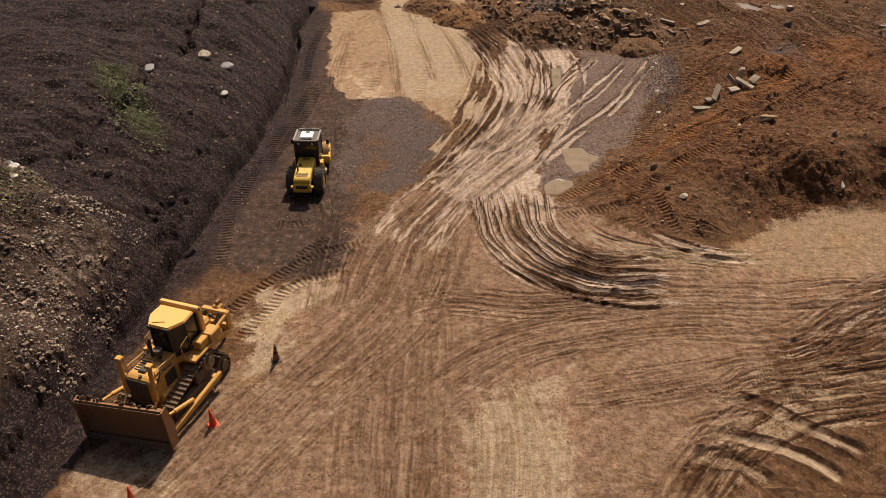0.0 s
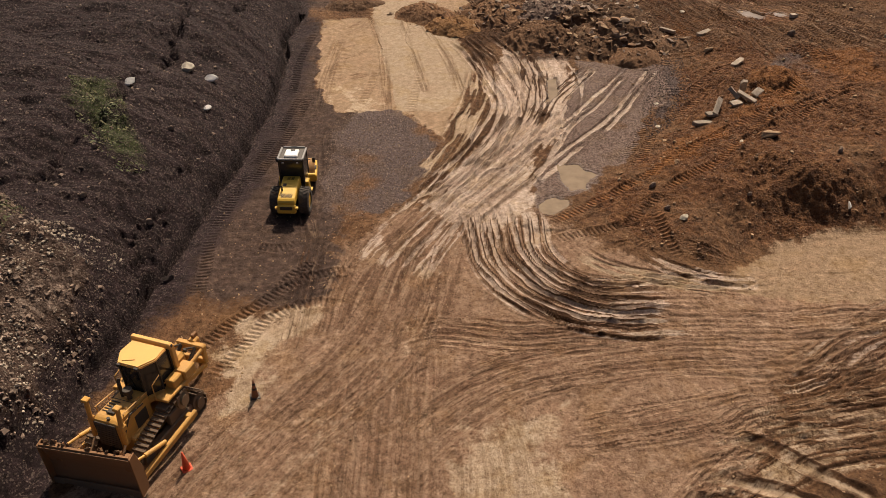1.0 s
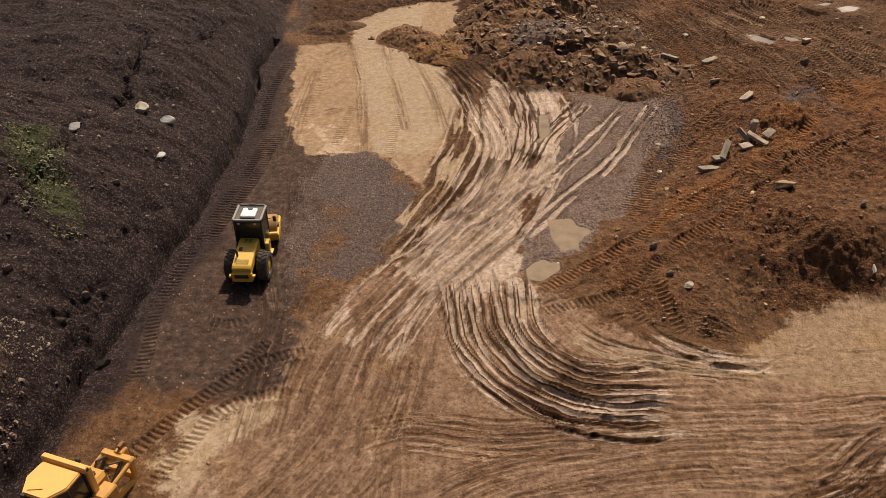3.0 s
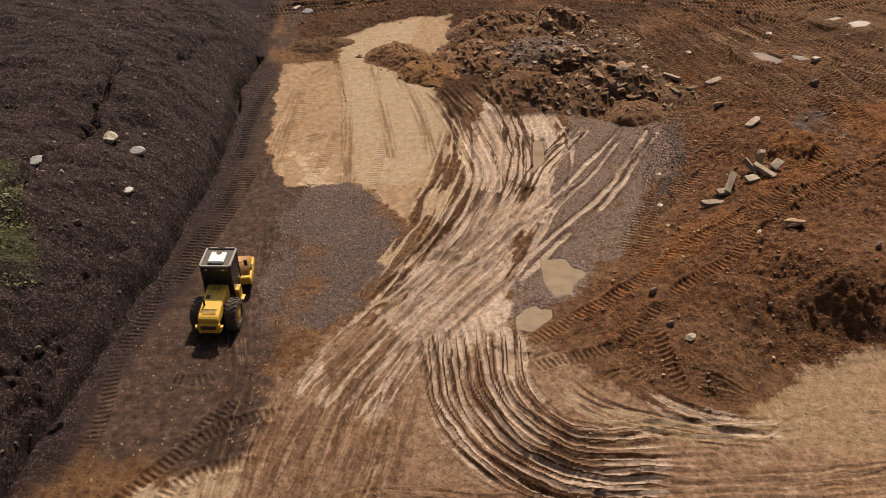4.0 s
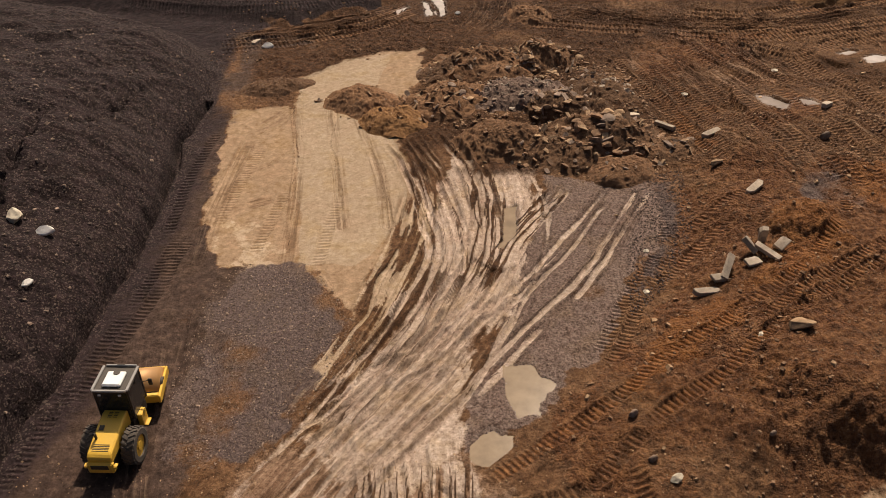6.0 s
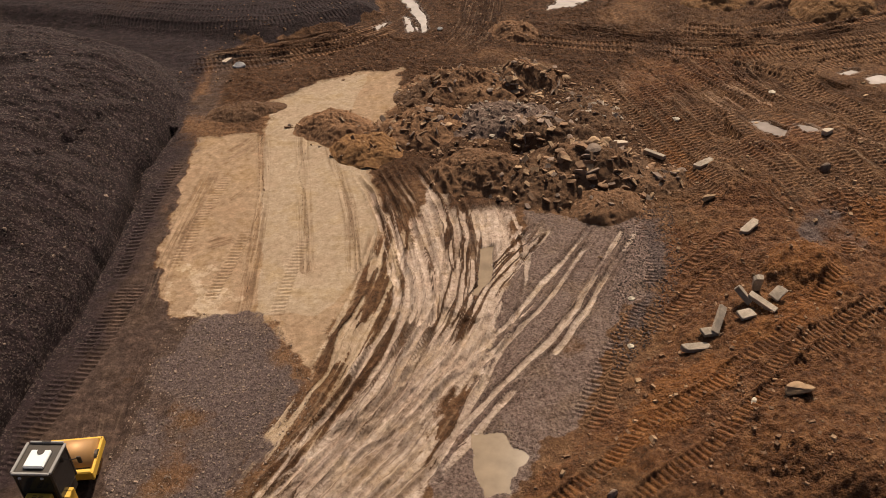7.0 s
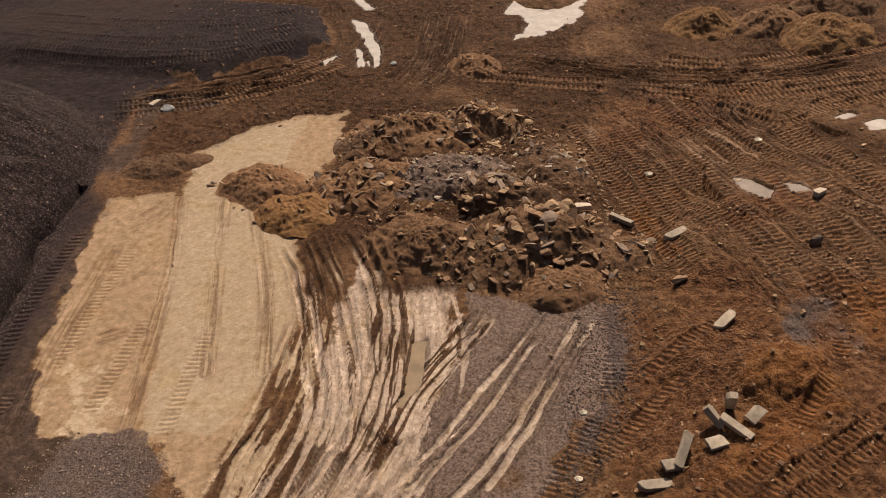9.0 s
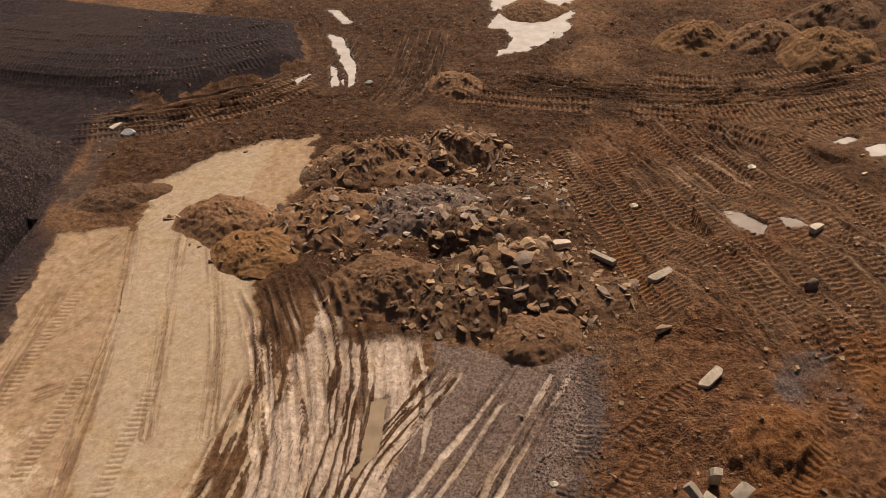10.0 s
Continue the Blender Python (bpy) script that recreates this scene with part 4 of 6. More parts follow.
WATER = {"pale_water": water_mat("silty_water", (0.38, 0.325, 0.28), 0.08), "brown_water": water_mat("muddy_water", (0.19, 0.135, 0.085), 0.12),
         "grey_water": water_mat("clouded_water", (0.23, 0.185, 0.155), 0.15)}
for (poly, kind), level in zip(POOLS, LEVELS):
    bm = bmesh.new()
    cx, cy = sum(p[0] for p in poly) / len(poly), sum(p[1] for p in poly) / len(poly)
    ring = [bm.verts.new((cx + (px - cx) * 1.3 + math.copysign(0.3, px - cx), cy + (py - cy) * 1.15 + math.copysign(0.3, py - cy), level)) for px, py in poly]
    bm.faces.new(ring)
    bmesh.ops.recalc_face_normals(bm, faces=bm.faces)
    if bm.faces[:][0].normal.z < 0:
        bmesh.ops.reverse_faces(bm, faces=bm.faces)
    me = bpy.data.meshes.new("water")
    bm.to_mesh(me)
    bm.free()
    me.materials.append(WATER[kind])
    tagged(new("water", me), "still pale silty rainwater pooled in a hollow" if kind != "brown_water" else "shallow brown muddy puddle in the soft ground", "puddle", kind="structure")


# ---- building helpers ----
def part(name, bm, material, parent=None, label="", smooth_shade=False):
    me = bpy.data.meshes.new(name)
    bm.to_mesh(me)
    bm.free()
    me.materials.append(material)
    if smooth_shade:
        me.polygons.foreach_set("use_smooth", [True] * len(me.polygons))
    ob = new(name, me)
    ob.parent = parent
    return tagged(ob, label)


def share(name, me, parent, m, label=""):
    ob = new(name, me)
    ob.parent = parent
    ob.matrix_basis = m
    return tagged(ob, label)


def box(bm, c, s, bevel=0.02, rot=(0, 0, 0), taper=None):
    """A bevelled block; taper shrinks its top in x and y."""
    made = bmesh.ops.create_cube(bm, size=1.0)["verts"]
    for v in made:
        if taper and v.co.z > 0:
            v.co.x *= taper[0]
            v.co.y *= taper[1]
    bmesh.ops.transform(bm, verts=made, matrix=pose(*c, *rot) @ Matrix.Diagonal((*s, 1)))
    if bevel:
        edges = list({e for v in made for e in v.link_edges})
        bmesh.ops.bevel(bm, geom=edges, offset=min(bevel, min(s) * 0.35), segments=1, affect="EDGES")
    return bm


def rod(bm, a, b_, r, r2=None, n=12):
    """A round bar from a to b_."""
    a, b_ = Vector(a), Vector(b_)
    d = b_ - a
    m = Matrix.Translation((a + b_) / 2) @ d.to_track_quat("Z", "Y").to_matrix().to_4x4()
    bmesh.ops.create_cone(bm, cap_ends=True, segments=n, radius1=r, radius2=r if r2 is None else r2, depth=d.length, matrix=m)
    return bm


def prism(bm, outline, x0, x1, bevel=0.0):
    """A side outline in (y, z), drawn out from x0 to x1."""
    a = [bm.verts.new((x0, y, z)) for y, z in outline]
    b_ = [bm.verts.new((x1, y, z)) for y, z in outline]
    faces = [bm.faces.new(a[::-1]), bm.faces.new(b_)]
    for k in range(len(a)):
        j = (k + 1) % len(a)
        faces.append(bm.faces.new((a[k], a[j], b_[j], b_[k])))
    bmesh.ops.recalc_face_normals(bm, faces=faces)
    if bevel:
        bmesh.ops.bevel(bm, geom=list({e for f in faces for e in f.edges}), offset=bevel, segments=1, affect="EDGES")
    return bm


def slab_top(bm, outline, z0, z1, bevel=0.03):
    """A plan outline in (x, y), drawn up from z0 to z1."""
    a = [bm.verts.new((x, y, z0)) for x, y in outline]
    b_ = [bm.verts.new((x, y, z1)) for x, y in outline]
    faces = [bm.faces.new(a[::-1]), bm.faces.new(b_)]
    for k in range(len(a)):
        j = (k + 1) % len(a)
        faces.append(bm.faces.new((a[k], a[j], b_[j], b_[k])))
    bmesh.ops.recalc_face_normals(bm, faces=faces)
    if bevel:
        bmesh.ops.bevel(bm, geom=list({e for f in faces for e in f.edges}), offset=bevel, segments=2, affect="EDGES")
    return bm


def B():
    return bmesh.new()


YELLOW = paint_mat("machine_yellow", (0.66, 0.32, 0.030), 0.40, 0, 0.48)
ROOF_YELLOW = paint_mat("dusty_roof_yellow", (0.80, 0.43, 0.105), 0.5, 0, 0.18)
LEMON = paint_mat("roller_yellow", (0.74, 0.44, 0.035), 0.4, 0, 0.22)
STEEL = paint_mat("worn_track_steel", (0.16, 0.115, 0.085), 0.55, 0.5, 0.6)
RUST = paint_mat("rusty_blade", (0.24, 0.115, 0.045), 0.6, 0.25, 0.35, (0.20, 0.115, 0.055), 1.1)
WORN = paint_mat("scratched_blade_face", (0.22, 0.11, 0.05), 0.5, 0.35, 0.5, (0.24, 0.15, 0.085), 1.4)
BLACK = paint_mat("black_metal", (0.018, 0.017, 0.016), 0.5, 0.2, 0.18)
RUBBER = paint_mat("tyre_rubber", (0.030, 0.027, 0.025), 0.85, 0, 0.5, (0.15, 0.115, 0.085))
GLASS = paint_mat("tinted_cab_glass", (0.012, 0.015, 0.017), 0.08, 0, 0.06)
GREY = paint_mat("grey_roof_paint", (0.27, 0.26, 0.25), 0.5, 0, 0.15)
WHITE = paint_mat("white_paint", (0.80, 0.79, 0.76), 0.45, 0, 0.10)
DRUM = paint_mat("drum_steel", (0.40, 0.20, 0.055), 0.45, 0.3, 0.4)
CHROME = paint_mat("hydraulic_rod", (0.55, 0.53, 0.50), 0.25, 1.0, 0.1)
ORANGE = paint_mat("cone_orange", (0.75, 0.085, 0.025), 0.5, 0, 0.12)
OLD_ORANGE = paint_mat("dirty_cone_orange", (0.30, 0.085, 0.03), 0.7, 0, 0.7)


DIRT = rock_mat("caked_brown_soil", (0.20, 0.115, 0.06), 6.0)


# ---- bulldozer ----
def bulldozer():
    root = tagged(new("bulldozer"), "yellow crawler bulldozer with a rusty raised blade and rear ripper", "bulldozer")
    # crawler tracks: an elevated sprocket behind, idlers at both ends
    circles = [(1.72, 0.50, 0.47), (-1.75, 0.46, 0.43), (-0.95, 1.22, 0.42)]
    ring = [circles[0], circles[2], circles[1]]
    # ring runs front, top, rear: outward normals lie to the left of each leg when it is seen from the right side
    legs = []
    for k in range(3):
        (ay, az, ar), (by, bz, br) = ring[k], ring[(k + 1) % 3]
        dy, dz = by - ay, bz - az
        ln = math.hypot(dy, dz)
        ang = math.atan2(dz, dy) - math.acos((ar - br) / ln)
        legs.append(((ay + ar * math.cos(ang), az + ar * math.sin(ang)), (by + br * math.cos(ang), bz + br * math.sin(ang)), ang))
    pts = []
    for k in range(3):
        start, end, ang = legs[k]
        for s in range(40):
            t = s / 40
            pts.append((start[0] + (end[0] - start[0]) * t, start[1] + (end[1] - start[1]) * t))
        cy, cz, r = ring[(k + 1) % 3]
        a0, a1 = ang, legs[(k + 1) % 3][2]
        while a1 < a0:
            a1 += 2 * math.pi
        for s in range(30):
            a = a0 + (a1 - a0) * s / 30
            pts.append((cy + r * math.cos(a), cz + r * math.sin(a)))
    lens = [0.0]
    for p, q in zip(pts, pts[1:] + pts[:1]):
        lens.append(lens[-1] + math.dist(p, q))
    shoe_bm = box(B(), (0, 0, 0), (0.58, 0.205, 0.035), 0.006)
    box(shoe_bm, (0, 0.07, 0.045), (0.58, 0.03, 0.065), 0.006)
    shoe_me = bpy.data.meshes.new("shoe")
    shoe_bm.to_mesh(shoe_me)
    shoe_bm.free()
    shoe_me.materials.append(STEEL)
    count = 44
    for side in (-1, 1):
        track = part("track_frame", box(box(B(), (side * 1.04, 0, 0.42), (0.30, 3.2, 0.36), 0.05), (side * 1.04, -0.55, 0.85), (0.24, 1.1, 0.5), 0.05), STEEL, root)
        for k in range(count):
            at = lens[-1] * k / count
            i = max(n for n in range(len(pts)) if lens[n] <= at)
            t = (at - lens[i]) / (lens[i + 1] - lens[i] + 1e-9)
            p, q = pts[i], pts[(i + 1) % len(pts)]
            a = math.degrees(math.atan2(q[1] - p[1], q[0] - p[0]))
            share("shoe", shoe_me, track, pose(side * 1.04, p[0] + (q[0] - p[0]) * t, p[1] + (q[1] - p[1]) * t, a + 180, 0, 0))
        for n, (cy, cz, r) in enumerate(circles):
            w = B()
            rod(w, (side * 0.86, cy, cz), (side * 1.24, cy, cz), r - 0.05, n=24)
            rod(w, (side * 1.20, cy, cz), (side * 1.36, cy, cz), r * 0.55, n=20)
            part("sprocket" if n == 2 else "idler", w, paint_hub if n == 2 else STEEL, root)
        for cy in (-1.1, -0.55, 0.0, 0.55, 1.1):
            part("track_roller", rod(B(), (side * 0.90, cy, 0.22), (side * 1.22, cy, 0.22), 0.13), STEEL, root)
        # push arm, tilt brace and lift cylinder
        arm = box(B(), (side * 1.56, 0.85, 0.50), (0.17, 3.9, 0.26), 0.04, (-3, 0, 0))
        box(arm, (side * 1.46, -0.75, 0.55), (0.30, 0.34, 0.34), 0.05)
        part("push_arm", arm, YELLOW, root)
        part("tilt_brace", rod(rod(B(), (side * 1.5, 0.9, 0.72), (side * 1.5, 2.1, 1.05), 0.085), (side * 1.5, 2.1, 1.05), (side * 1.45, 2.75, 1.22), 0.055), YELLOW, root, "faded yellow hydraulic brace")
        cyl = rod(B(), (side * 0.70, 2.02, 1.30), (side * 0.70, 1.86, 2.76), 0.095)
        box(cyl, (side * 0.70, 1.85, 2.80), (0.28, 0.30, 0.12), 0.03)
        box(cyl, (side * 0.70, 1.90, 1.95), (0.20, 0.28, 0.24), 0.03)
        lift = part("lift_cylinder", cyl, YELLOW, root)
        part("piston_rod", rod(B(), (side * 0.70, 2.02, 1.32), (side * 0.72, 2.72, 0.62), 0.045), CHROME, lift, "bare steel piston rod")
        # fender, handrail, lamp
        f = box(B(), (side * 0.98, -0.92, 1.76), (0.62, 1.75, 0.12), 0.03)
        box(f, (side * 1.02, -1.75, 1.98), (0.55, 0.75, 0.42), 0.05)
        part("fender", f, YELLOW, root)
        rail = rod(B(), (side * 0.60, 0.15, 2.22), (side * 0.62, 1.65, 2.34), 0.022, n=6)
        for y in (0.2, 0.9, 1.6):
            rod(rail, (side * 0.60, y, 2.0), (side * 0.60, y, 2.23 + (y - 0.15) * 0.075), 0.02, n=6)
        part("handrail", rail, YELLOW, root)
        part("work_lamp", box(B(), (side * 0.86, -1.52, 3.24), (0.16, 0.14, 0.13), 0.02), BLACK, root)
        part("side_panel", prism(B(), [(0.2, 1.05), (1.95, 1.05), (1.95, 1.95), (0.95, 2.0), (0.2, 2.05)], side * 0.545, side * 0.585, 0.01), YELLOW, root)
        part("air_louvre", box(B(), (side * 0.59, 0.75, 1.5), (0.02, 0.7, 0.55), 0.005), BLACK, root)
    # hull, engine hood and grille
    hull = box(B(), (0, -0.2, 0.85), (1.5, 3.7, 0.75), 0.06)
    box(hull, (0, -1.9, 1.35), (1.45, 1.1, 0.8), 0.08)
    part("hull", hull, YELLOW, root, "oily yellow main frame")
    hood = prism(B(), [(0.05, 1.15), (2.02, 1.15), (2.02, 2.08), (1.80, 2.16), (0.05, 2.12)], -0.54, 0.54, 0.05)
    part("hood", hood, YELLOW, root)
    part("hood_cover", box(B(), (0.0, 1.45, 2.19), (0.34, 0.36, 0.08), 0.02), BLACK, root)
    for y in (0.55, 1.0):
        part("hood_hatch", box(B(), (-0.26, y, 2.165), (0.38, 0.36, 0.04), 0.012), YELLOW, root)
    grille = box(B(), (0, 2.05, 1.52), (0.98, 0.08, 1.06), 0.03)
    for k in range(9):
        box(grille, (0, 2.10, 1.10 + k * 0.105), (0.9, 0.03, 0.03), 0.006)
    part("grille", grille, BLACK, root, "black slatted radiator grille")
    part("exhaust_stack", rod(rod(B(), (0.22, 0.55, 2.1), (0.22, 0.55, 2.72), 0.075), (0.22, 0.55, 2.72), (0.22, 0.46, 2.86), 0.07), BLACK, root)
    pre = rod(rod(B(), (-0.18, 0.62, 2.1), (-0.18, 0.62, 2.42), 0.10), (-0.18, 0.62, 2.42), (-0.18, 0.62, 2.6), 0.19, n=18)
    part("air_cleaner", pre, BLACK, root)
    for k in range(5):
        part("hood_slat", box(B(), (0.24, 0.95 + k * 0.14, 2.165), (0.40, 0.05, 0.03), 0.008), BLACK, root)
    part("radiator_cap", rod(B(), (-0.1, 1.86, 2.1), (-0.1, 1.86, 2.2), 0.07), BLACK, root)
    part("hood_seam", box(B(), (0, 0.78, 2.135), (1.08, 0.025, 0.03), 0.005), BLACK, root)
    for s in (-1, 1):
        hose = rod(B(), (s * 0.66, 1.98, 1.5), (s * 0.60, 1.3, 2.05), 0.03, n=8)
        rod(hose, (s * 0.60, 1.3, 2.05), (s * 0.58, 0.5, 1.95), 0.03, n=8)
        part("hydraulic_hose", hose, BLACK, root)
        part("mount_step", box(B(), (s * 0.98, -0.02, 1.50), (0.48, 0.34, 0.06), 0.012), STEEL, root, "worn steel step plate")
        part("grab_rail", rod(rod(B(), (s * 0.86, 0.04, 1.8), (s * 0.86, 0.04, 2.5), 0.022, n=6), (s * 0.86, 0.04, 2.5), (s * 0.84, -0.5, 2.6), 0.022, n=6), YELLOW, root)
        part("door_frame", box(B(), (s * 0.785, -1.05, 2.05), (0.03, 0.72, 0.06), 0.01), YELLOW, root)
        part("roof_lamp", box(B(), (s * 0.40, 0.10, 3.16), (0.18, 0.12, 0.12), 0.02), BLACK, root)
        part("rear_lamp", box(B(), (s * 0.62, -2.5, 2.28), (0.16, 0.12, 0.14), 0.02), BLACK, root)
        part("hose_bundle", rod(rod(B(), (s * 0.2, -2.45, 1.7), (s * 0.25, -2.9, 2.0), 0.035, n=8), (s * 0.25, -2.9, 2.0), (s * 0.34, -3.4, 1.75), 0.035, n=8), BLACK, root)
    part("wiper", box(B(), (0.1, 0.045, 2.5), (0.03, 0.02, 0.7), 0.005, (0, 18, 0)), BLACK, root)
    # cab
    cab = slab_top(B(), [(-0.72, -1.5), (0.72, -1.5), (0.76, -0.62), (0.42, 0.02), (-0.42, 0.02), (-0.76, -0.62)], 1.75, 3.12, 0.02)
    part("cab", cab, GLASS, root, "dark tinted glass cab")
    for x, y in ((-0.73, -1.48), (0.73, -1.48), (-0.77, -0.62), (0.77, -0.62), (-0.43, 0.03), (0.43, 0.03)):
        part("cab_pillar", box(B(), (x, y, 2.44), (0.07, 0.07, 1.4), 0.012), BLACK, root)
    part("cab_sill", slab_top(B(), [(-0.80, -1.6), (0.80, -1.6), (0.84, -0.55), (0.49, 0.20), (-0.49, 0.20), (-0.84, -0.55)], 1.62, 1.86, 0.02), YELLOW, root)
    part("cab_roof", slab_top(B(), [(-0.78, -1.35), (0.78, -1.35), (0.82, -0.60), (0.46, 0.06), (-0.46, 0.06), (-0.82, -0.60)], 3.10, 3.24, 0.04), ROOF_YELLOW, root, "flat dusty yellow cab roof")
    part("roof_rib", box(B(), (0.12, -0.2, 3.25), (0.5, 0.03, 0.025), 0.006, (0, 0, 25)), YELLOW, root)
    rops = box(B(), (0, -1.52, 3.22), (1.86, 0.26, 0.24), 0.05)
    for s in (-1, 1):
        box(rops, (s * 0.80, -1.62, 2.5), (0.17, 0.24, 1.4), 0.03)
    part("roll_bar", rops, ROOF_YELLOW, root)
    # tank, seat-side steps and rear
    tank = box(B(), (0, -2.1, 2.0), (1.35, 0.75, 0.62), 0.12)
    box(tank, (0.25, -2.1, 2.36), (0.36, 0.36, 0.12), 0.03)
    part("fuel_tank", tank, YELLOW, root)
    part("fuel_cap", rod(B(), (-0.35, -2.1, 2.28), (-0.35, -2.1, 2.4), 0.09), BLACK, root)
    for s in (-1, 1):
        part("toolbox", box(B(), (s * 0.98, -1.05, 2.0), (0.42, 0.62, 0.36), 0.04), YELLOW, root)
    # ripper
    for s in (-1, 1):
        link = box(B(), (s * 0.60, -2.95, 0.95), (0.15, 1.2, 0.22), 0.04, (6, 0, 0))
        box(link, (s * 0.60, -2.98, 1.58), (0.13, 1.25, 0.17), 0.04, (-6, 0, 0))
        part("ripper_link", link, YELLOW, root)
        part("ripper_cylinder", rod(B(), (s * 0.34, -2.4, 1.15), (s * 0.34, -3.4, 1.70), 0.075), BLACK, root)
    beam = box(B(), (0, -3.62, 1.62), (1.35, 0.34, 0.30), 0.06)
    box(beam, (0, -3.55, 1.05), (1.35, 0.26, 0.26), 0.05)
    for s in (-1, 1):
        box(beam, (s * 0.60, -3.58, 1.32), (0.14, 0.26, 0.5), 0.04)
    box(beam, (0, -3.85, 1.62), (0.36, 0.42, 0.40), 0.05)
    part("ripper_beam", beam, YELLOW, root, "weathered yellow ripper beam")
    shank = prism(B(), [(-3.80, 1.98), (-4.12, 1.98), (-4.22, 0.95), (-4.08, 0.42), (-3.74, 0.10), (-3.84, 0.50), (-3.90, 0.95)], -0.07, 0.07, 0.015)
    part("ripper_shank", shank, RUST, root, "rusty curved ripper tooth")
    # blade: a curved mouldboard between two end plates
    prof = []
    for k in range(9):
        t = k / 8
        prof.append((3.12 - 0.30 * math.sin(math.pi * (0.12 + 0.80 * t)) + 0.20 * t, 0.14 + 1.42 * t))
    back = [(y - 0.09 - 0.12 * math.sin(math.pi * z / 1.7), z) for y, z in reversed(prof)]
    blade = part("blade", prism(B(), prof + back, -1.92, 1.92), WORN, root, "scratched brown steel blade face")
    part("top_rib", box(B(), (0, 3.12, 1.58), (3.84, 0.14, 0.07), 0.02), RUST, blade)
    for s in (-1, 1):
        part("end_plate", prism(B(), [(2.66, 0.12), (3.22, 0.06), (3.24, 1.60), (2.86, 1.62), (2.62, 0.9)], s * 1.92, s * 1.99, 0.012), RUST, blade)
        part("blade_mount", box(B(), (s * 1.5, 2.74, 1.05), (0.3, 0.4, 0.5), 0.04), RUST, blade)
        part("end_bit", box(B(), (s * 1.74, 3.12, 0.12), (0.46, 0.06, 0.26), 0.02, (12, 0, 0)), STEEL, blade)
    for x in (-1.3, -0.45, 0.4, 1.2):
        part("blade_rib", box(B(), (x, 2.74, 0.86), (0.06, 0.16, 1.2), 0.015), RUST, blade)
    clods = B()
    r = random.Random(5)
    for k in range(26):
        bmesh.ops.create_icosphere(clods, subdivisions=1, radius=r.uniform(0.03, 0.09), matrix=pose(r.uniform(-1.85, 1.85), 3.06 + r.uniform(-0.09, 0.05), 1.63 + r.uniform(-0.02, 0.03), r.uniform(0, 90), r.uniform(0, 90), 0) @ Matrix.Diagonal((1.6, 1, 0.7, 1)))
    part("caked_soil", clods, DIRT, blade, "dried brown soil caked along the blade top")
    part("cutting_edge", box(B(), (0, 3.10, 0.12), (3.04, 0.05, 0.24), 0.012, (12, 0, 0)), STEEL, blade, "polished worn cutting edge")
    blade.matrix_basis = pose(0, 3.15, 0.02, 0, 0, 9) @ Matrix.Diagonal((0.94, 1, 1.18, 1)) @ pose(0, -2.9, 0)
    return root


paint_hub = paint_mat("pale_sprocket_hub", (0.30, 0.22, 0.13), 0.6, 0.2, 0.5)
dozer = bulldozer()
DX, DY = -11.55, 25.92
dozer.matrix_basis = pose(DX, DY, float(height(DX, DY)) - 0.04, 0, 3, 159) @ Matrix.Diagonal((1.02, 0.92, 1.10, 1))


# ---- soil compactor ----
def tyre(parent, x, y, r, w):
    bm = B()
    prof = [(-w / 2, r * 0.60), (-w / 2, r * 0.88), (-w * 0.40, r * 0.98), (w * 0.40, r * 0.98), (w / 2, r * 0.88), (w / 2, r * 0.60)]
    n = 32
    rings = [[bm.verts.new((x + px, y + pr * math.cos(2 * math.pi * k / n), r + pr * math.sin(2 * math.pi * k / n))) for px, pr in prof] for k in range(n)]
    for k in range(n):
        for j in range(len(prof)):
            i = (j + 1) % len(prof)
            bm.faces.new((rings[k][j], rings[k][i], rings[(k + 1) % n][i], rings[(k + 1) % n][j]))
    bmesh.ops.recalc_face_normals(bm, faces=bm.faces)
    # chevron lugs
    for k in range(22):
        a = 2 * math.pi * k / 22
        for s in (-1, 1):
            aa = a + s * 0.07
            m = pose(x + s * w * 0.23, y + r * 0.985 * math.cos(aa), r + r * 0.985 * math.sin(aa), math.degrees(aa), 0, 0) @ pose(0, 0, 0, 0, s * 28, 0) @ Matrix.Diagonal((w * 0.5, 0.06, 0.075, 1))
            v = bmesh.ops.create_cube(bm, size=1.0)["verts"]
            bmesh.ops.transform(bm, verts=v, matrix=m)
    t = part("tyre", bm, RUBBER, parent)
    part("rim", rod(rod(B(), (x - w * 0.38, y, r), (x + w * 0.38, y, r), r * 0.61, n=24), (x - w * 0.46, y, r), (x + w * 0.46, y, r), r * 0.25, n=16), LEMON, t, "yellow wheel rim")


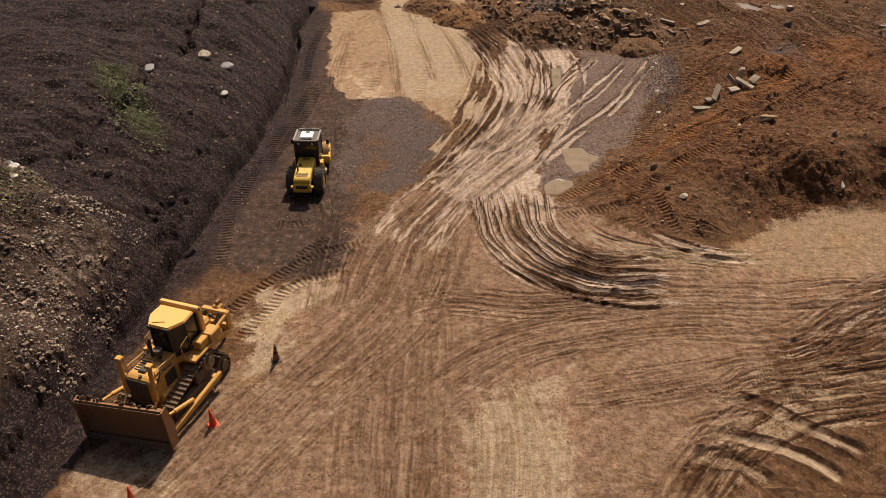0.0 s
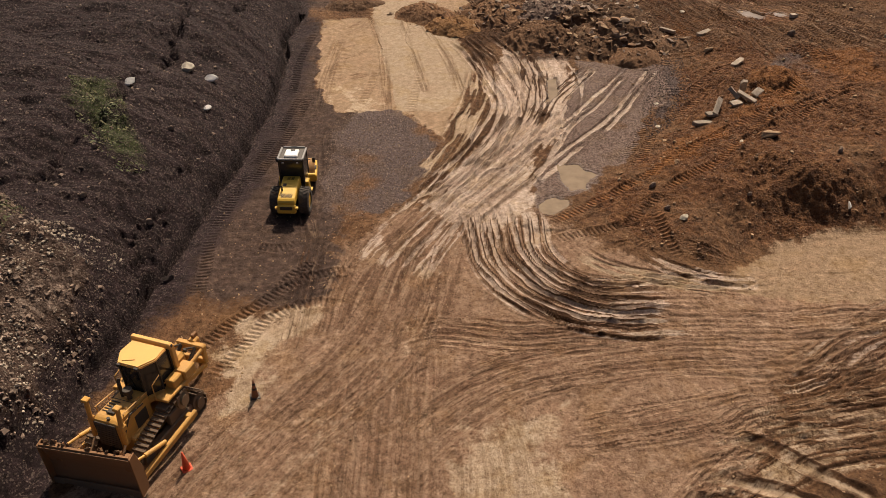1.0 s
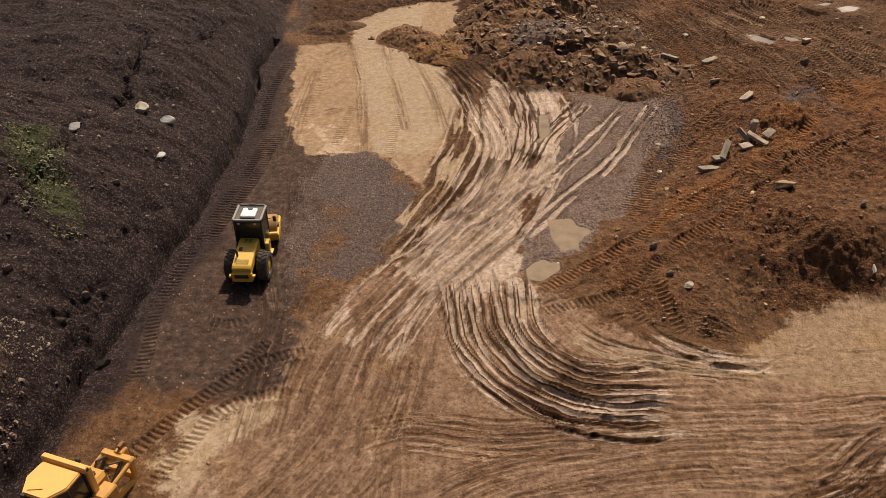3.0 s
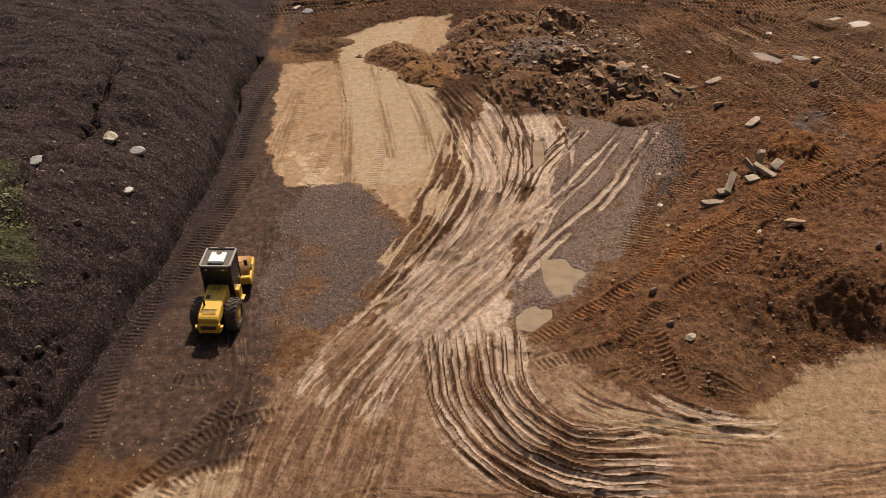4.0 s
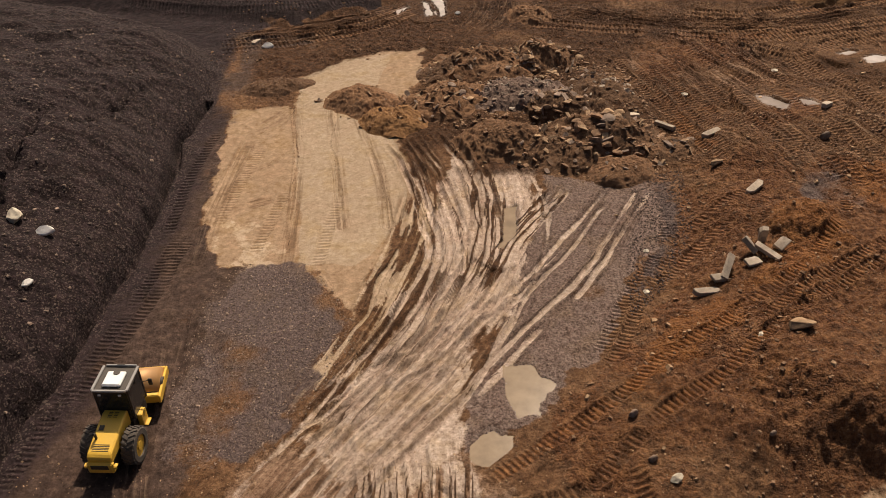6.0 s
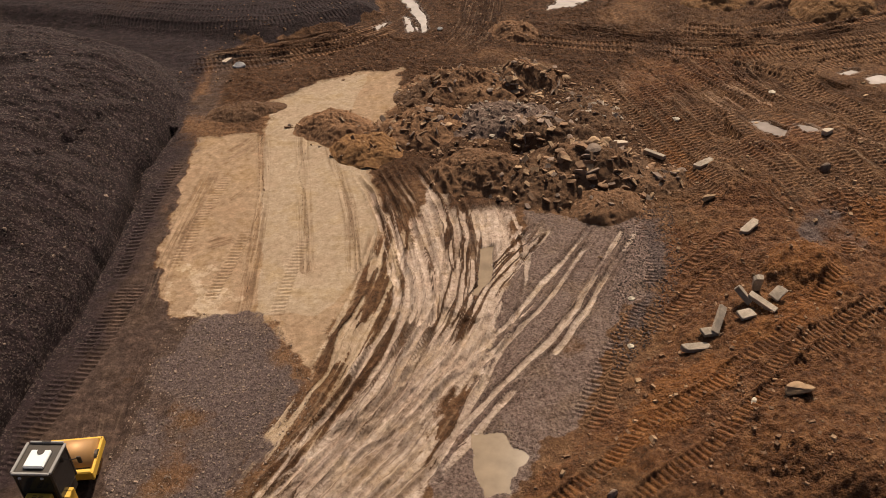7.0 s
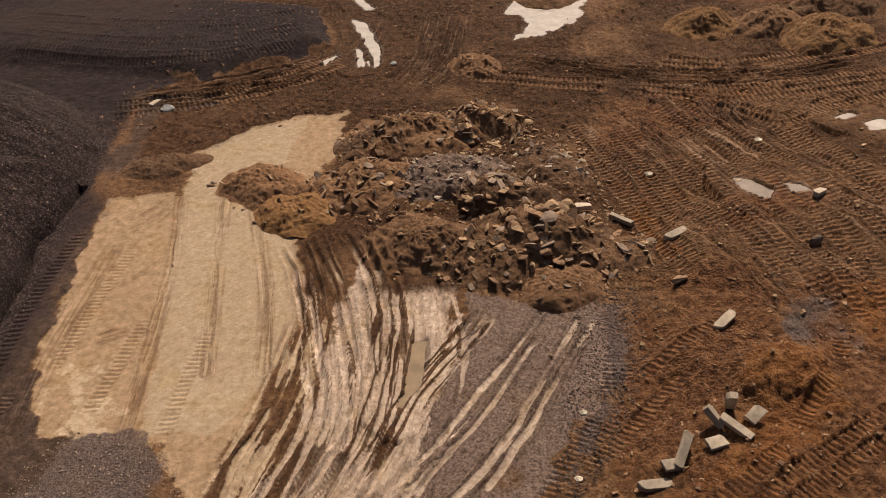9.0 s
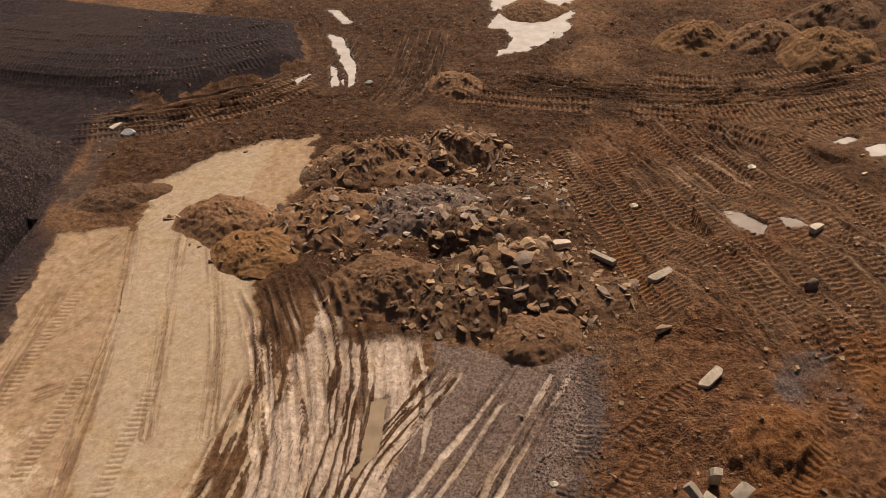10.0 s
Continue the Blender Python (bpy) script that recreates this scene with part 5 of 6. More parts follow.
def compactor():
    root = tagged(new("road_roller"), "yellow single-drum soil compactor with black cab and white roof unit", "roller")
    for s in (-1, 1):
        w = part("wheel", rod(B(), (s * 0.45, 0, 0.78), (s * 0.62, 0, 0.78), 0.2), BLACK, root)
        tyre(w, s * 0.84, 0, 0.78, 0.56)
        part("side_frame", box(B(), (s * 1.07, 3.42, 0.72), (0.12, 1.95, 0.40), 0.03), LEMON, root)
        part("drum_bearing", rod(B(), (s * 0.98, 3.45, 0.75), (s * 1.11, 3.45, 0.75), 0.30, n=20), BLACK, root)
        mir = rod(B(), (s * 0.72, 2.15, 2.25), (s * 1.08, 2.2, 2.3), 0.02, n=6)
        box(mir, (s * 1.1, 2.2, 2.22), (0.17, 0.07, 0.34), 0.02)
        part("wing_mirror", mir, BLACK, root)
        step = box(B(), (s * 0.86, 1.35, 0.72), (0.35, 0.42, 0.05), 0.01)
        box(step, (s * 0.78, 1.35, 1.05), (0.22, 0.5, 0.62), 0.03)
        part("step", step, LEMON, root)
        part("rear_lamp", box(B(), (s * 0.58, -1.38, 1.02), (0.16, 0.08, 0.1), 0.02), LEMON, root)
        part("tow_bracket", box(B(), (s * 0.6, -1.3, 1.06), (0.14, 0.18, 0.06), 0.015), LEMON, root)
    body = box(B(), (0, -0.1, 0.92), (0.86, 2.35, 0.62), 0.05)
    box(body, (0, 1.6, 0.95), (1.25, 1.35, 0.55), 0.05)
    part("chassis", body, BLACK, root)
    part("rear_bumper", box(B(), (0, -1.32, 0.98), (1.08, 0.26, 0.56), 0.07), LEMON, root)
    part("rear_grille", box(B(), (0, -1.455, 1.08), (0.72, 0.03, 0.22), 0.01), BLACK, root)
    hood = prism(B(), [(-1.32, 1.15), (0.92, 1.15), (0.92, 1.86), (0.40, 1.86), (-1.15, 1.58), (-1.32, 1.45)], -0.50, 0.50, 0.05)
    part("hood", hood, LEMON, root)
    for n in range(5):
        part("hood_slot", box(B(), (0, -1.06 + n * 0.07, 1.60 + n * 0.0125), (0.66, 0.03, 0.02), 0.004, (10.2, 0, 0)), BLACK, root)
    part("hood_hatch", box(B(), (-0.26, -0.02, 1.795), (0.2, 0.24, 0.03), 0.01, (10.2, 0, 0)), BLACK, root)
    part("exhaust_pipe", rod(rod(B(), (-0.33, -0.5, 1.62), (-0.33, -0.5, 1.95), 0.055), (-0.33, -0.5, 1.95), (-0.33, -0.62, 2.05), 0.05), BLACK, root)
    for sx in (-0.12, 0.12):
        for k in range(4):
            part("vent_slot", box(B(), (sx, 0.5 + k * 0.085, 1.868), (0.17, 0.035, 0.012), 0.003), BLACK, root)
    part("cab", slab_top(B(), [(-0.70, 0.94), (0.70, 0.94), (0.72, 2.25), (-0.72, 2.25)], 1.3, 2.86, 0.05), GLASS, root, "dark tinted glass cab")
    for x in (-0.70, 0.70):
        for y in (0.95, 2.24):
            part("cab_pillar", box(B(), (x, y, 2.1), (0.09, 0.09, 1.56), 0.02), BLACK, root)
    part("cab_roof", slab_top(B(), [(-0.70, 0.82), (0.70, 0.82), (0.78, 0.95), (0.76, 2.25), (0.64, 2.40), (-0.64, 2.40), (-0.76, 2.25), (-0.78, 0.95)], 2.84, 2.94, 0.03), BLACK, root)
    rim = B()
    for c, s in (((0, 0.86, 2.98), (1.42, 0.12, 0.10)), ((0, 2.36, 2.98), (1.3, 0.10, 0.10)), ((-0.72, 1.6, 2.98), (0.11, 1.46, 0.10)), ((0.72, 1.6, 2.98), (0.11, 1.46, 0.10))):
        box(rim, c, s, 0.03)
    part("roof_rim", rim, GREY, root, "light grey raised roof rim")
    ac = part("roof_unit", box(B(), (0.0, 1.52, 3.01), (0.78, 0.84, 0.16), 0.05), WHITE, root, "white air conditioning unit")
    part("fan_cover", rod(B(), (0.03, 1.82, 3.08), (0.03, 1.82, 3.115), 0.14, n=20), BLACK, ac)
    part("roof_slot", box(B(), (0, 2.36, 3.04), (0.34, 0.06, 0.02), 0.005), BLACK, root)
    for s in (-1, 1):
        part("cab_lamp", box(B(), (s * 0.42, 0.80, 2.80), (0.12, 0.06, 0.08), 0.015), WHITE, root)
    # front frame and drum
    part("rear_crossbeam", box(B(), (0, 2.55, 0.78), (2.16, 0.24, 0.46), 0.05), LEMON, root)
    part("front_crossbeam", box(B(), (0, 4.33, 0.72), (2.26, 0.2, 0.40), 0.05), LEMON, root)
    part("articulation", box(B(), (0, 2.3, 0.75), (0.45, 0.5, 0.4), 0.05), BLACK, root)
    drum = B()
    rod(drum, (-1.0, 3.45, 0.75), (1.0, 3.45, 0.75), 0.74, n=48)
    part("drum", drum, DRUM, root, "smooth steel drum stained ochre", True)
    part("scraper", box(B(), (0, 2.74, 0.9), (1.96, 0.06, 0.14), 0.01, (25, 0, 0)), BLACK, root)
    return root


roller = compactor()
for ob in roller.children:
    if ob.name.split(".")[0] in ("side_frame", "drum_bearing", "rear_crossbeam", "front_crossbeam", "drum", "scraper"):
        ob.matrix_basis = pose(0, 2.3, 0, 0, 0, 8) @ pose(0, -2.3, 0)
RX, RY = -8.30, 41.62
roller.matrix_basis = pose(RX, RY, float(height(RX, RY)) - 0.02, 0, 0, -1.5) @ Matrix.Scale(0.92, 4)


# ---- traffic cones ----
def cone(old):
    root = tagged(new("traffic_cone"), "dirty striped traffic cone beside the haul road" if old else "bright orange traffic cone standing on the haul road", "traffic cone", "cones by the bulldozer")
    mat = OLD_ORANGE if old else ORANGE
    part("base", box(B(), (0, 0, 0.025), (0.40, 0.40, 0.05), 0.015), BLACK if old else ORANGE, root)
    part("body", rod(B(), (0, 0, 0.04), (0, 0, 0.92), 0.155, 0.03, 20), mat, root, "", True)
    if old:
        for z in (0.42, 0.66):
            part("stripe", rod(B(), (0, 0, z), (0, 0, z + 0.1), 0.158 - (z - 0.04) * 0.142, 0.158 - (z + 0.06) * 0.142, 20), BLACK, root, "dull reflective stripe", True)
    return root


for x, y, old, turn, lean in ((-7.68, 27.55, True, 20, 2), (-9.62, 23.98, False, 35, -2), (-11.72, 20.15, False, 10, 3)):
    cone(old).matrix_basis = pose(x, y, float(height(x, y)) + 0.005, 0, lean, turn)


# ---- stone shapes ----
def rock_mesh(name, seed, material, flat=0.7, cuts=2, rough=0.35):
    r = random.Random(seed)
    bm = B()
    bmesh.ops.create_icosphere(bm, subdivisions=cuts, radius=0.5)
    planes = [Vector((r.uniform(-1, 1), r.uniform(-1, 1), r.uniform(-1, 1))).normalized() for _ in range(7)]
    for v in bm.verts:
        p = v.co.copy()
        for n in planes:
            d = p.dot(n) - 0.30 - 0.1 * math.sin(seed + n.x * 9)
            if d > 0:
                p -= n * d
        p *= 1 + rough * 0.35 * noise.noise(v.co * 3 + Vector((seed, 0, 0)))
        v.co = Vector((p.x, p.y * 0.85, p.z * flat))
    me = bpy.data.meshes.new(name)
    bm.to_mesh(me)
    bm.free()
    me.materials.append(material)
    return me


def slab_mesh(name, seed, material, sx=1.0, sy=0.5, sz=0.16):
    r = random.Random(seed)
    bm = B()
    ring = []
    for cx, cy in ((-1, -1), (1, -1), (1, 1), (-1, 1)):
        x, y = 0.5 * sx * cx * r.uniform(0.78, 1.0), 0.5 * sy * cy * r.uniform(0.78, 1.0)
        if r.random() < 0.4:
            ring += [(x, y * 0.45), (x * 0.7, y)] if cx * cy > 0 else [(x * 0.7, y), (x, y * 0.45)]
        else:
            ring.append((x, y))
    slab_top(bm, ring, -sz / 2, sz / 2, 0)
    for v in bm.verts:
        v.co += Vector((r.uniform(-1, 1) * 0.03 * sx, r.uniform(-1, 1) * 0.05 * sy, r.uniform(-1, 1) * 0.16 * sz))
    bmesh.ops.bevel(bm, geom=bm.edges[:], offset=0.035 * min(sx, sy), segments=1, affect="EDGES")
    me = bpy.data.meshes.new(name)
    bm.to_mesh(me)
    bm.free()
    me.materials.append(material)
    return me


PALE_STONE = rock_mat("pale_limestone", (0.74, 0.64, 0.49), 2.5, 0.85, 0.25)
WHITE_STONE = rock_mat("white_stone", (0.85, 0.80, 0.73), 2.5, 0.8, 0.15)
GREY_STONE = rock_mat("grey_stone", (0.24, 0.170, 0.126), 3.0)
TAN_STONE = rock_mat("tan_sandstone", (0.34, 0.22, 0.125), 3.0)
CONCRETE = rock_mat("broken_concrete", (0.39, 0.315, 0.24), 4.0, 0.9, 0.3)
BROWN_ROCK = rock_mat("earthy_rock", (0.215, 0.125, 0.070), 3.0)
SHALE_ROCK = rock_mat("dark_shale", (0.085, 0.060, 0.050), 4.0)
BROWN_EARTH = rock_mat("heaped_brown_earth", (0.172, 0.089, 0.043), 4.0, 0.95, 0.5, 0.07)
OCHRE_EARTH = rock_mat("heaped_ochre_earth", (0.20, 0.100, 0.038), 4.0, 0.95, 0.45, 0.07)
GREY_RUBBLE = rock_mat("heaped_grey_rubble", (0.150, 0.098, 0.073), 5.0, 0.95, 0.5, 0.06)

BOULDERS = [(s, m, rock_mesh("boulder", 40 + 7 * n, m, 0.62, 3)) for n, (s, m) in enumerate((("white", WHITE_STONE), ("pale", PALE_STONE), ("grey", GREY_STONE), ("tan", TAN_STONE), ("shale", SHALE_ROCK)))]
BOULDER = {s: me for s, m, me in BOULDERS}
WORDS = {"white": "white angular boulder lying on", "pale": "pale cream limestone boulder lying on", "grey": "grey rough boulder lying on", "tan": "tan sandstone boulder half sunk in", "shale": "dark shale block lying on"}


def boulder(kind, x, y, size, turn, squash=1.0, where="the loose earth"):
    ob = tagged(new("boulder", BOULDER[kind]), f"{WORDS[kind]} {where}", "boulder")
    ob.matrix_basis = pose(x, y, float(height(x, y)) + size * 0.14, 0, 0, turn) @ Matrix.Diagonal((size, size * 0.75 * squash, size, 1))
    return ob


SLOPE, FOOT = "the dark shale bank", "the rutted brown soil"
for kind, x, y, size, turn, sq, where in (
        ("pale", -16.45, 53.5, 1.5, -35, 0.65, SLOPE), ("white", -15.0, 53.0, 0.95, 10, 0.8, SLOPE), ("white", -18.9, 49.9, 1.0, 20, 0.8, SLOPE), ("white", -14.4, 49.4, 0.55, 40, 1, SLOPE),
        ("white", -22.3, 37.4, 0.6, -20, 0.8, SLOPE), ("white", -21.4, 36.2, 0.62, 10, 1, SLOPE), ("pale", -20.9, 35.2, 0.5, 0, 0.7, SLOPE), ("grey", -14.95, 38.6, 0.75, 0, 0.8, SLOPE),
        ("grey", -17.6, 38.0, 0.55, 20, 0.8, SLOPE), ("grey", -15.4, 45.6, 0.5, 0, 1, SLOPE), ("grey", -18.2, 41.8, 0.45, 0, 1, SLOPE), ("shale", -13.4, 35.4, 0.7, 30, 0.7, SLOPE),
        ("white", 21.9, 42.0, 0.62, 70, 0.6, "the foot of the red earth mound"), ("pale", 12.55, 40.3, 0.62, 40, 0.8, FOOT), ("grey", 11.9, 41.2, 0.5, 0, 1, FOOT), ("grey", 16.5, 42.2, 0.4, 0, 1, FOOT),
        ("tan", 19.0, 47.3, 1.3, 10, 0.9, "the red earth mound"), ("pale", 17.2, 47.0, 0.4, 60, 0.7, "the red earth mound"), ("grey", 22.4, 45.6, 0.6, 30, 1, "the red earth mound"),
        ("grey", 11.5, 43.3, 0.6, 15, 0.8, FOOT), ("pale", 13.4, 51.5, 0.35, 0, 1, FOOT), ("pale", 13.9, 54.6, 0.35, 0, 1, FOOT), ("tan", 18.9, 61.6, 0.9, 30, 0.8, FOOT), ("white", -10.0, 81.2, 0.95, 0, 0.8, FOOT),
        ("grey", 25.6, 64.0, 0.9, 0, 1, FOOT), ("tan", 12.9, 57.8, 0.3, 0, 1, FOOT), ("pale", 26.2, 75.5, 0.5, 0, 1, FOOT), ("white", 4.3, 87.0, 0.5, 0, 1, FOOT), ("pale", 19.3, 72.0, 0.6, 0, 0.7, FOOT)):
    boulder(kind, x, y, size, turn, sq, where)

# loose broken slabs on the ground
SLABS = [slab_mesh("concrete_slab", 60 + n, CONCRETE, sx, sy, sz) for n, (sx, sy, sz) in enumerate(((1.3, 0.45, 0.2), (1.5, 0.38, 0.22), (0.95, 0.42, 0.24), (0.8, 0.55, 0.18)))]
for n, x, y, lift, rx, ry, rz, label in (
        (0, 15.9, 50.7, 0.12, 4, 0, 5, "long broken concrete slab lying flat in brown earth"), (1, 17.0, 51.7, 0.35, 30, -28, 62, "long concrete slab leaning against others"),
        (2, 19.0, 53.5, 0.42, 0, 72, 80, "pale concrete slab standing on end"), (3, 19.8, 53.0, 0.25, 20, -20, 40, "short broken concrete slab tilted in brown earth"),
        (2, 18.3, 52.9, 0.35, -25, 35, -40, "concrete slab tilted against its neighbours"), (1, 19.0, 52.5, 0.28, 15, 18, -35, "long concrete slab lying across others"),
        (3, 18.2, 51.9, 0.15, 10, 0, 20, "small grey concrete piece under leaning slabs"), (0, 20.0, 58.4, 0.18, 8, -10, 40, "pale stone slab lying on the rutted brown soil"),
        (3, 16.6, 51.3, 0.12, 0, 5, 15, "small flat concrete slab lying in brown earth"), (2, 27.2, 68.5, 0.14, 0, 8, 45, "pale concrete block lying on crawler prints"),
        (0, 19.4, 65.3, 0.2, 10, -8, 25, "pale stone slab beside the rubble heaps"), (2, 15.35, 68.3, 0.35, 0, 6, 20, "white concrete block lying on rubble"),
        (1, 17.2, 67.5, 0.1, 0, 0, -40, "thin pale slab lying in brown soil"), (2, -11.0, 82.0, 0.1, 0, 0, 70, "small concrete slab on the track verge"), (0, 32.5, 63.0, 0.12, 0, 4, 10, "long pale slab lying on the soil")):
    ob = tagged(new("concrete_slab", SLABS[n]), label, "concrete slab", "leaning slabs" if lift > 0.1 and 15 < x < 20.5 and y < 54 else "")
    ob.matrix_basis = pose(x, y, float(height(x, y)) + lift, rx, ry, rz)


# ---- heaps of earth and rubble ----
CHUNKS = {}
for key, mats in (("brown", (BROWN_ROCK, BROWN_ROCK, TAN_STONE, GREY_STONE)), ("grey", (GREY_STONE, GREY_RUBBLE, CONCRETE))):
    CHUNKS[key] = [slab_mesh("slab", 80 + n, m, sx, sy, sz) for n, (sx, sy, sz) in enumerate(((0.8, 0.40, 0.09), (0.62, 0.46, 0.10), (1.0, 0.24, 0.10), (0.9, 0.5, 0.08))) for m in mats]
    CHUNKS[key] += [rock_mesh("chunk", 90 + n, m, 0.42, 2) for n, m in enumerate(mats)]


def heap(x, y, r, h, material, label, pieces, chunk="brown", seed=0, stretch=1.0, turn=0.0, big=1.0):
    rnd = random.Random(seed)
    rings, segs = 52, 140
    base = float(height(x, y))
    ca, sa = math.cos(radians(turn)), math.sin(radians(turn))

    def top(lx, ly):
        lx, ly = np.asarray(lx, float), np.asarray(ly, float)
        q = np.hypot(lx, ly / stretch) / r
        q = q * (1 + 0.28 * fbm(lx * 0.55, ly * 0.55, seed, 3))
        bell = np.clip(1 - q ** 1.5, 0, 1)
        lumps = 0.20 * fbm(lx * 0.9, ly * 0.9, seed + 3, 3) + 0.06 * fbm(lx * 3.1, ly * 3.1, seed + 9, 3, 0.7)
        lumps = lumps * (1.0 if y < 80 else 0.35)
        clods = (0.08 if y < 80 else 0.03) * np.clip(fbm(lx * 4.2, ly * 4.2, seed + 15, 2), 0, 1) ** 1.5 + 0.035 * fbm(lx * 10, ly * 10, seed + 19, 2)
        return h * bell + (lumps * np.clip(bell * 2, 0, 1) + clods) * np.clip(bell * 5 + 0.1, 0, 1) * min(1.0, h)

    i, j = np.meshgrid(np.arange(rings + 1), np.arange(segs), indexing="ij")
    qq, aa = i / rings, 2 * math.pi * j / segs
    lx, ly = r * 1.15 * qq * np.cos(aa), r * 1.15 * qq * np.sin(aa) * stretch
    wx, wy = ca * lx - sa * ly, sa * lx + ca * ly
    wz = height(x + wx, y + wy) + top(lx, ly) - 0.10 * qq ** 6 - base
    verts = np.stack([wx, wy, wz], -1).reshape(-1, 3)
    i, j = np.meshgrid(np.arange(rings), np.arange(segs), indexing="ij")
    j2 = (j + 1) % segs
    faces = np.stack([i * segs + j, (i + 1) * segs + j, (i + 1) * segs + j2, i * segs + j2], -1).reshape(-1, 4)
    root = tagged(new("spoil_mound", sheet("spoil_mound", verts, faces, material)), label, "earth mound", "spoil mounds")
    root.matrix_basis = pose(x, y, base)
    for k in range(int(pieces * 1.9)):
        a, q = rnd.uniform(0, 2 * math.pi), rnd.random() ** 0.55 * 1.02
        lx, ly = r * q * math.cos(a), r * q * math.sin(a) * stretch
        wx, wy = ca * lx - sa * ly, sa * lx + ca * ly
        me = rnd.choice(CHUNKS[chunk])
        s = big * rnd.uniform(0.28, 1.0) ** 1.4 * 1.1
        ob = share(me.name.split(".")[0], me, root, pose(wx, wy, float(height(x + wx, y + wy) - base + top(lx, ly)) + 0.015 * s, rnd.gauss(0, 26), rnd.gauss(0, 26), rnd.uniform(0, 360)) @ Matrix.Scale(s, 4))
    return root


for n, (x, y, r, h, m, label, pieces, chunk, stretch, turn, big) in enumerate((
        (-1.9, 71.6, 2.5, 1.25, BROWN_EARTH, "dark brown earth heap tipped on the pale pad", 14, "brown", 0.8, 0, 0.7),
        (0.4, 68.9, 2.3, 1.15, OCHRE_EARTH, "crumbly ochre earth heap tipped on the pad", 10, "brown", 0.75, 0, 0.6),
        (3.5, 71.2, 2.6, 1.25, BROWN_EARTH, "brown earth heap mixed with broken slabs", 40, "brown", 0.85, 20, 0.9),
        (8.4, 71.4, 2.8, 1.2, GREY_RUBBLE, "grey heap of small broken stone", 70, "grey", 0.8, 0, 0.55),
        (7.0, 65.4, 2.6, 1.3, BROWN_EARTH, "rounded brown earth heap at the edge of the wheel tracks", 16, "brown", 0.75, 0, 0.6),
        (10.4, 64.4, 2.3, 1.1, BROWN_EARTH, "brown earth heap strewn with stone slabs", 30, "brown", 0.8, 0, 0.8),
        (13.3, 65.6, 2.9, 1.25, BROWN_EARTH, "heap of large tilted stone slabs and earth", 75, "brown", 0.8, 10, 1.05),
        (13.9, 62.3, 1.9, 0.95, BROWN_EARTH, "low rounded brown earth heap at the gravel edge", 8, "brown", 0.7, 0, 0.6),
        (6.2, 76.6, 3.2, 1.5, BROWN_EARTH, "brown rubble heap with scattered pale stones", 60, "brown", 0.75, 0, 0.7),
        (10.4, 77.6, 2.5, 1.9, BROWN_EARTH, "steep heap of broken slabs and brown earth", 70, "brown", 0.8, 0, 1.0),
        (11.2, 69.4, 2.4, 1.2, BROWN_EARTH, "brown earth heap with long tilted slabs", 55, "brown", 0.8, -20, 0.95),
        (14.0, 72.6, 2.0, 0.7, BROWN_EARTH, "low spread of earth and broken stone", 40, "grey", 0.9, 0, 0.6),
        (3.4, 75.8, 1.8, 0.8, BROWN_EARTH, "small brown rubble heap behind the pad", 30, "brown", 0.8, 0, 0.6),
        (16.6, 64.6, 1.6, 0.5, BROWN_EARTH, "low scatter of stone slabs and soil", 26, "brown", 0.9, 0, 0.8),
        (-8.2, 73.9, 2.2, 0.75, BROWN_EARTH, "low brown earth berm at the pad's end", 4, "brown", 0.6, 15, 0.4),
        (15.8, 98.9, 2.3, 1.2, BROWN_EARTH, "smooth brown earth heap standing in pale water", 0, "brown", 0.7, 0, 0.4),
        (26.7, 92.0, 2.6, 1.5, OCHRE_EARTH, "ochre earth heap on the far side of the site", 2, "brown", 0.8, 0, 0.4),
        (31.0, 91.2, 2.4, 1.3, BROWN_EARTH, "reddish earth heap on the far side of the site", 2, "brown", 0.8, 0, 0.4),
        (34.0, 88.2, 2.8, 1.6, OCHRE_EARTH, "large ochre earth heap beside crawler prints", 2, "brown", 0.8, 0, 0.4),
        (36.5, 93.5, 2.6, 1.5, BROWN_EARTH, "dark brown earth heap on the far verge", 2, "brown", 0.8, 0, 0.4),
        (10.0, 86.5, 1.9, 0.9, BROWN_EARTH, "small dark earth heap near the pale pool", 8, "brown", 0.8, 0, 0.5))):
    heap(x, y, r * 1.18, h * (0.78 if y < 80 else 0.9), m, label, pieces, chunk, 500 + n, stretch, turn, big)


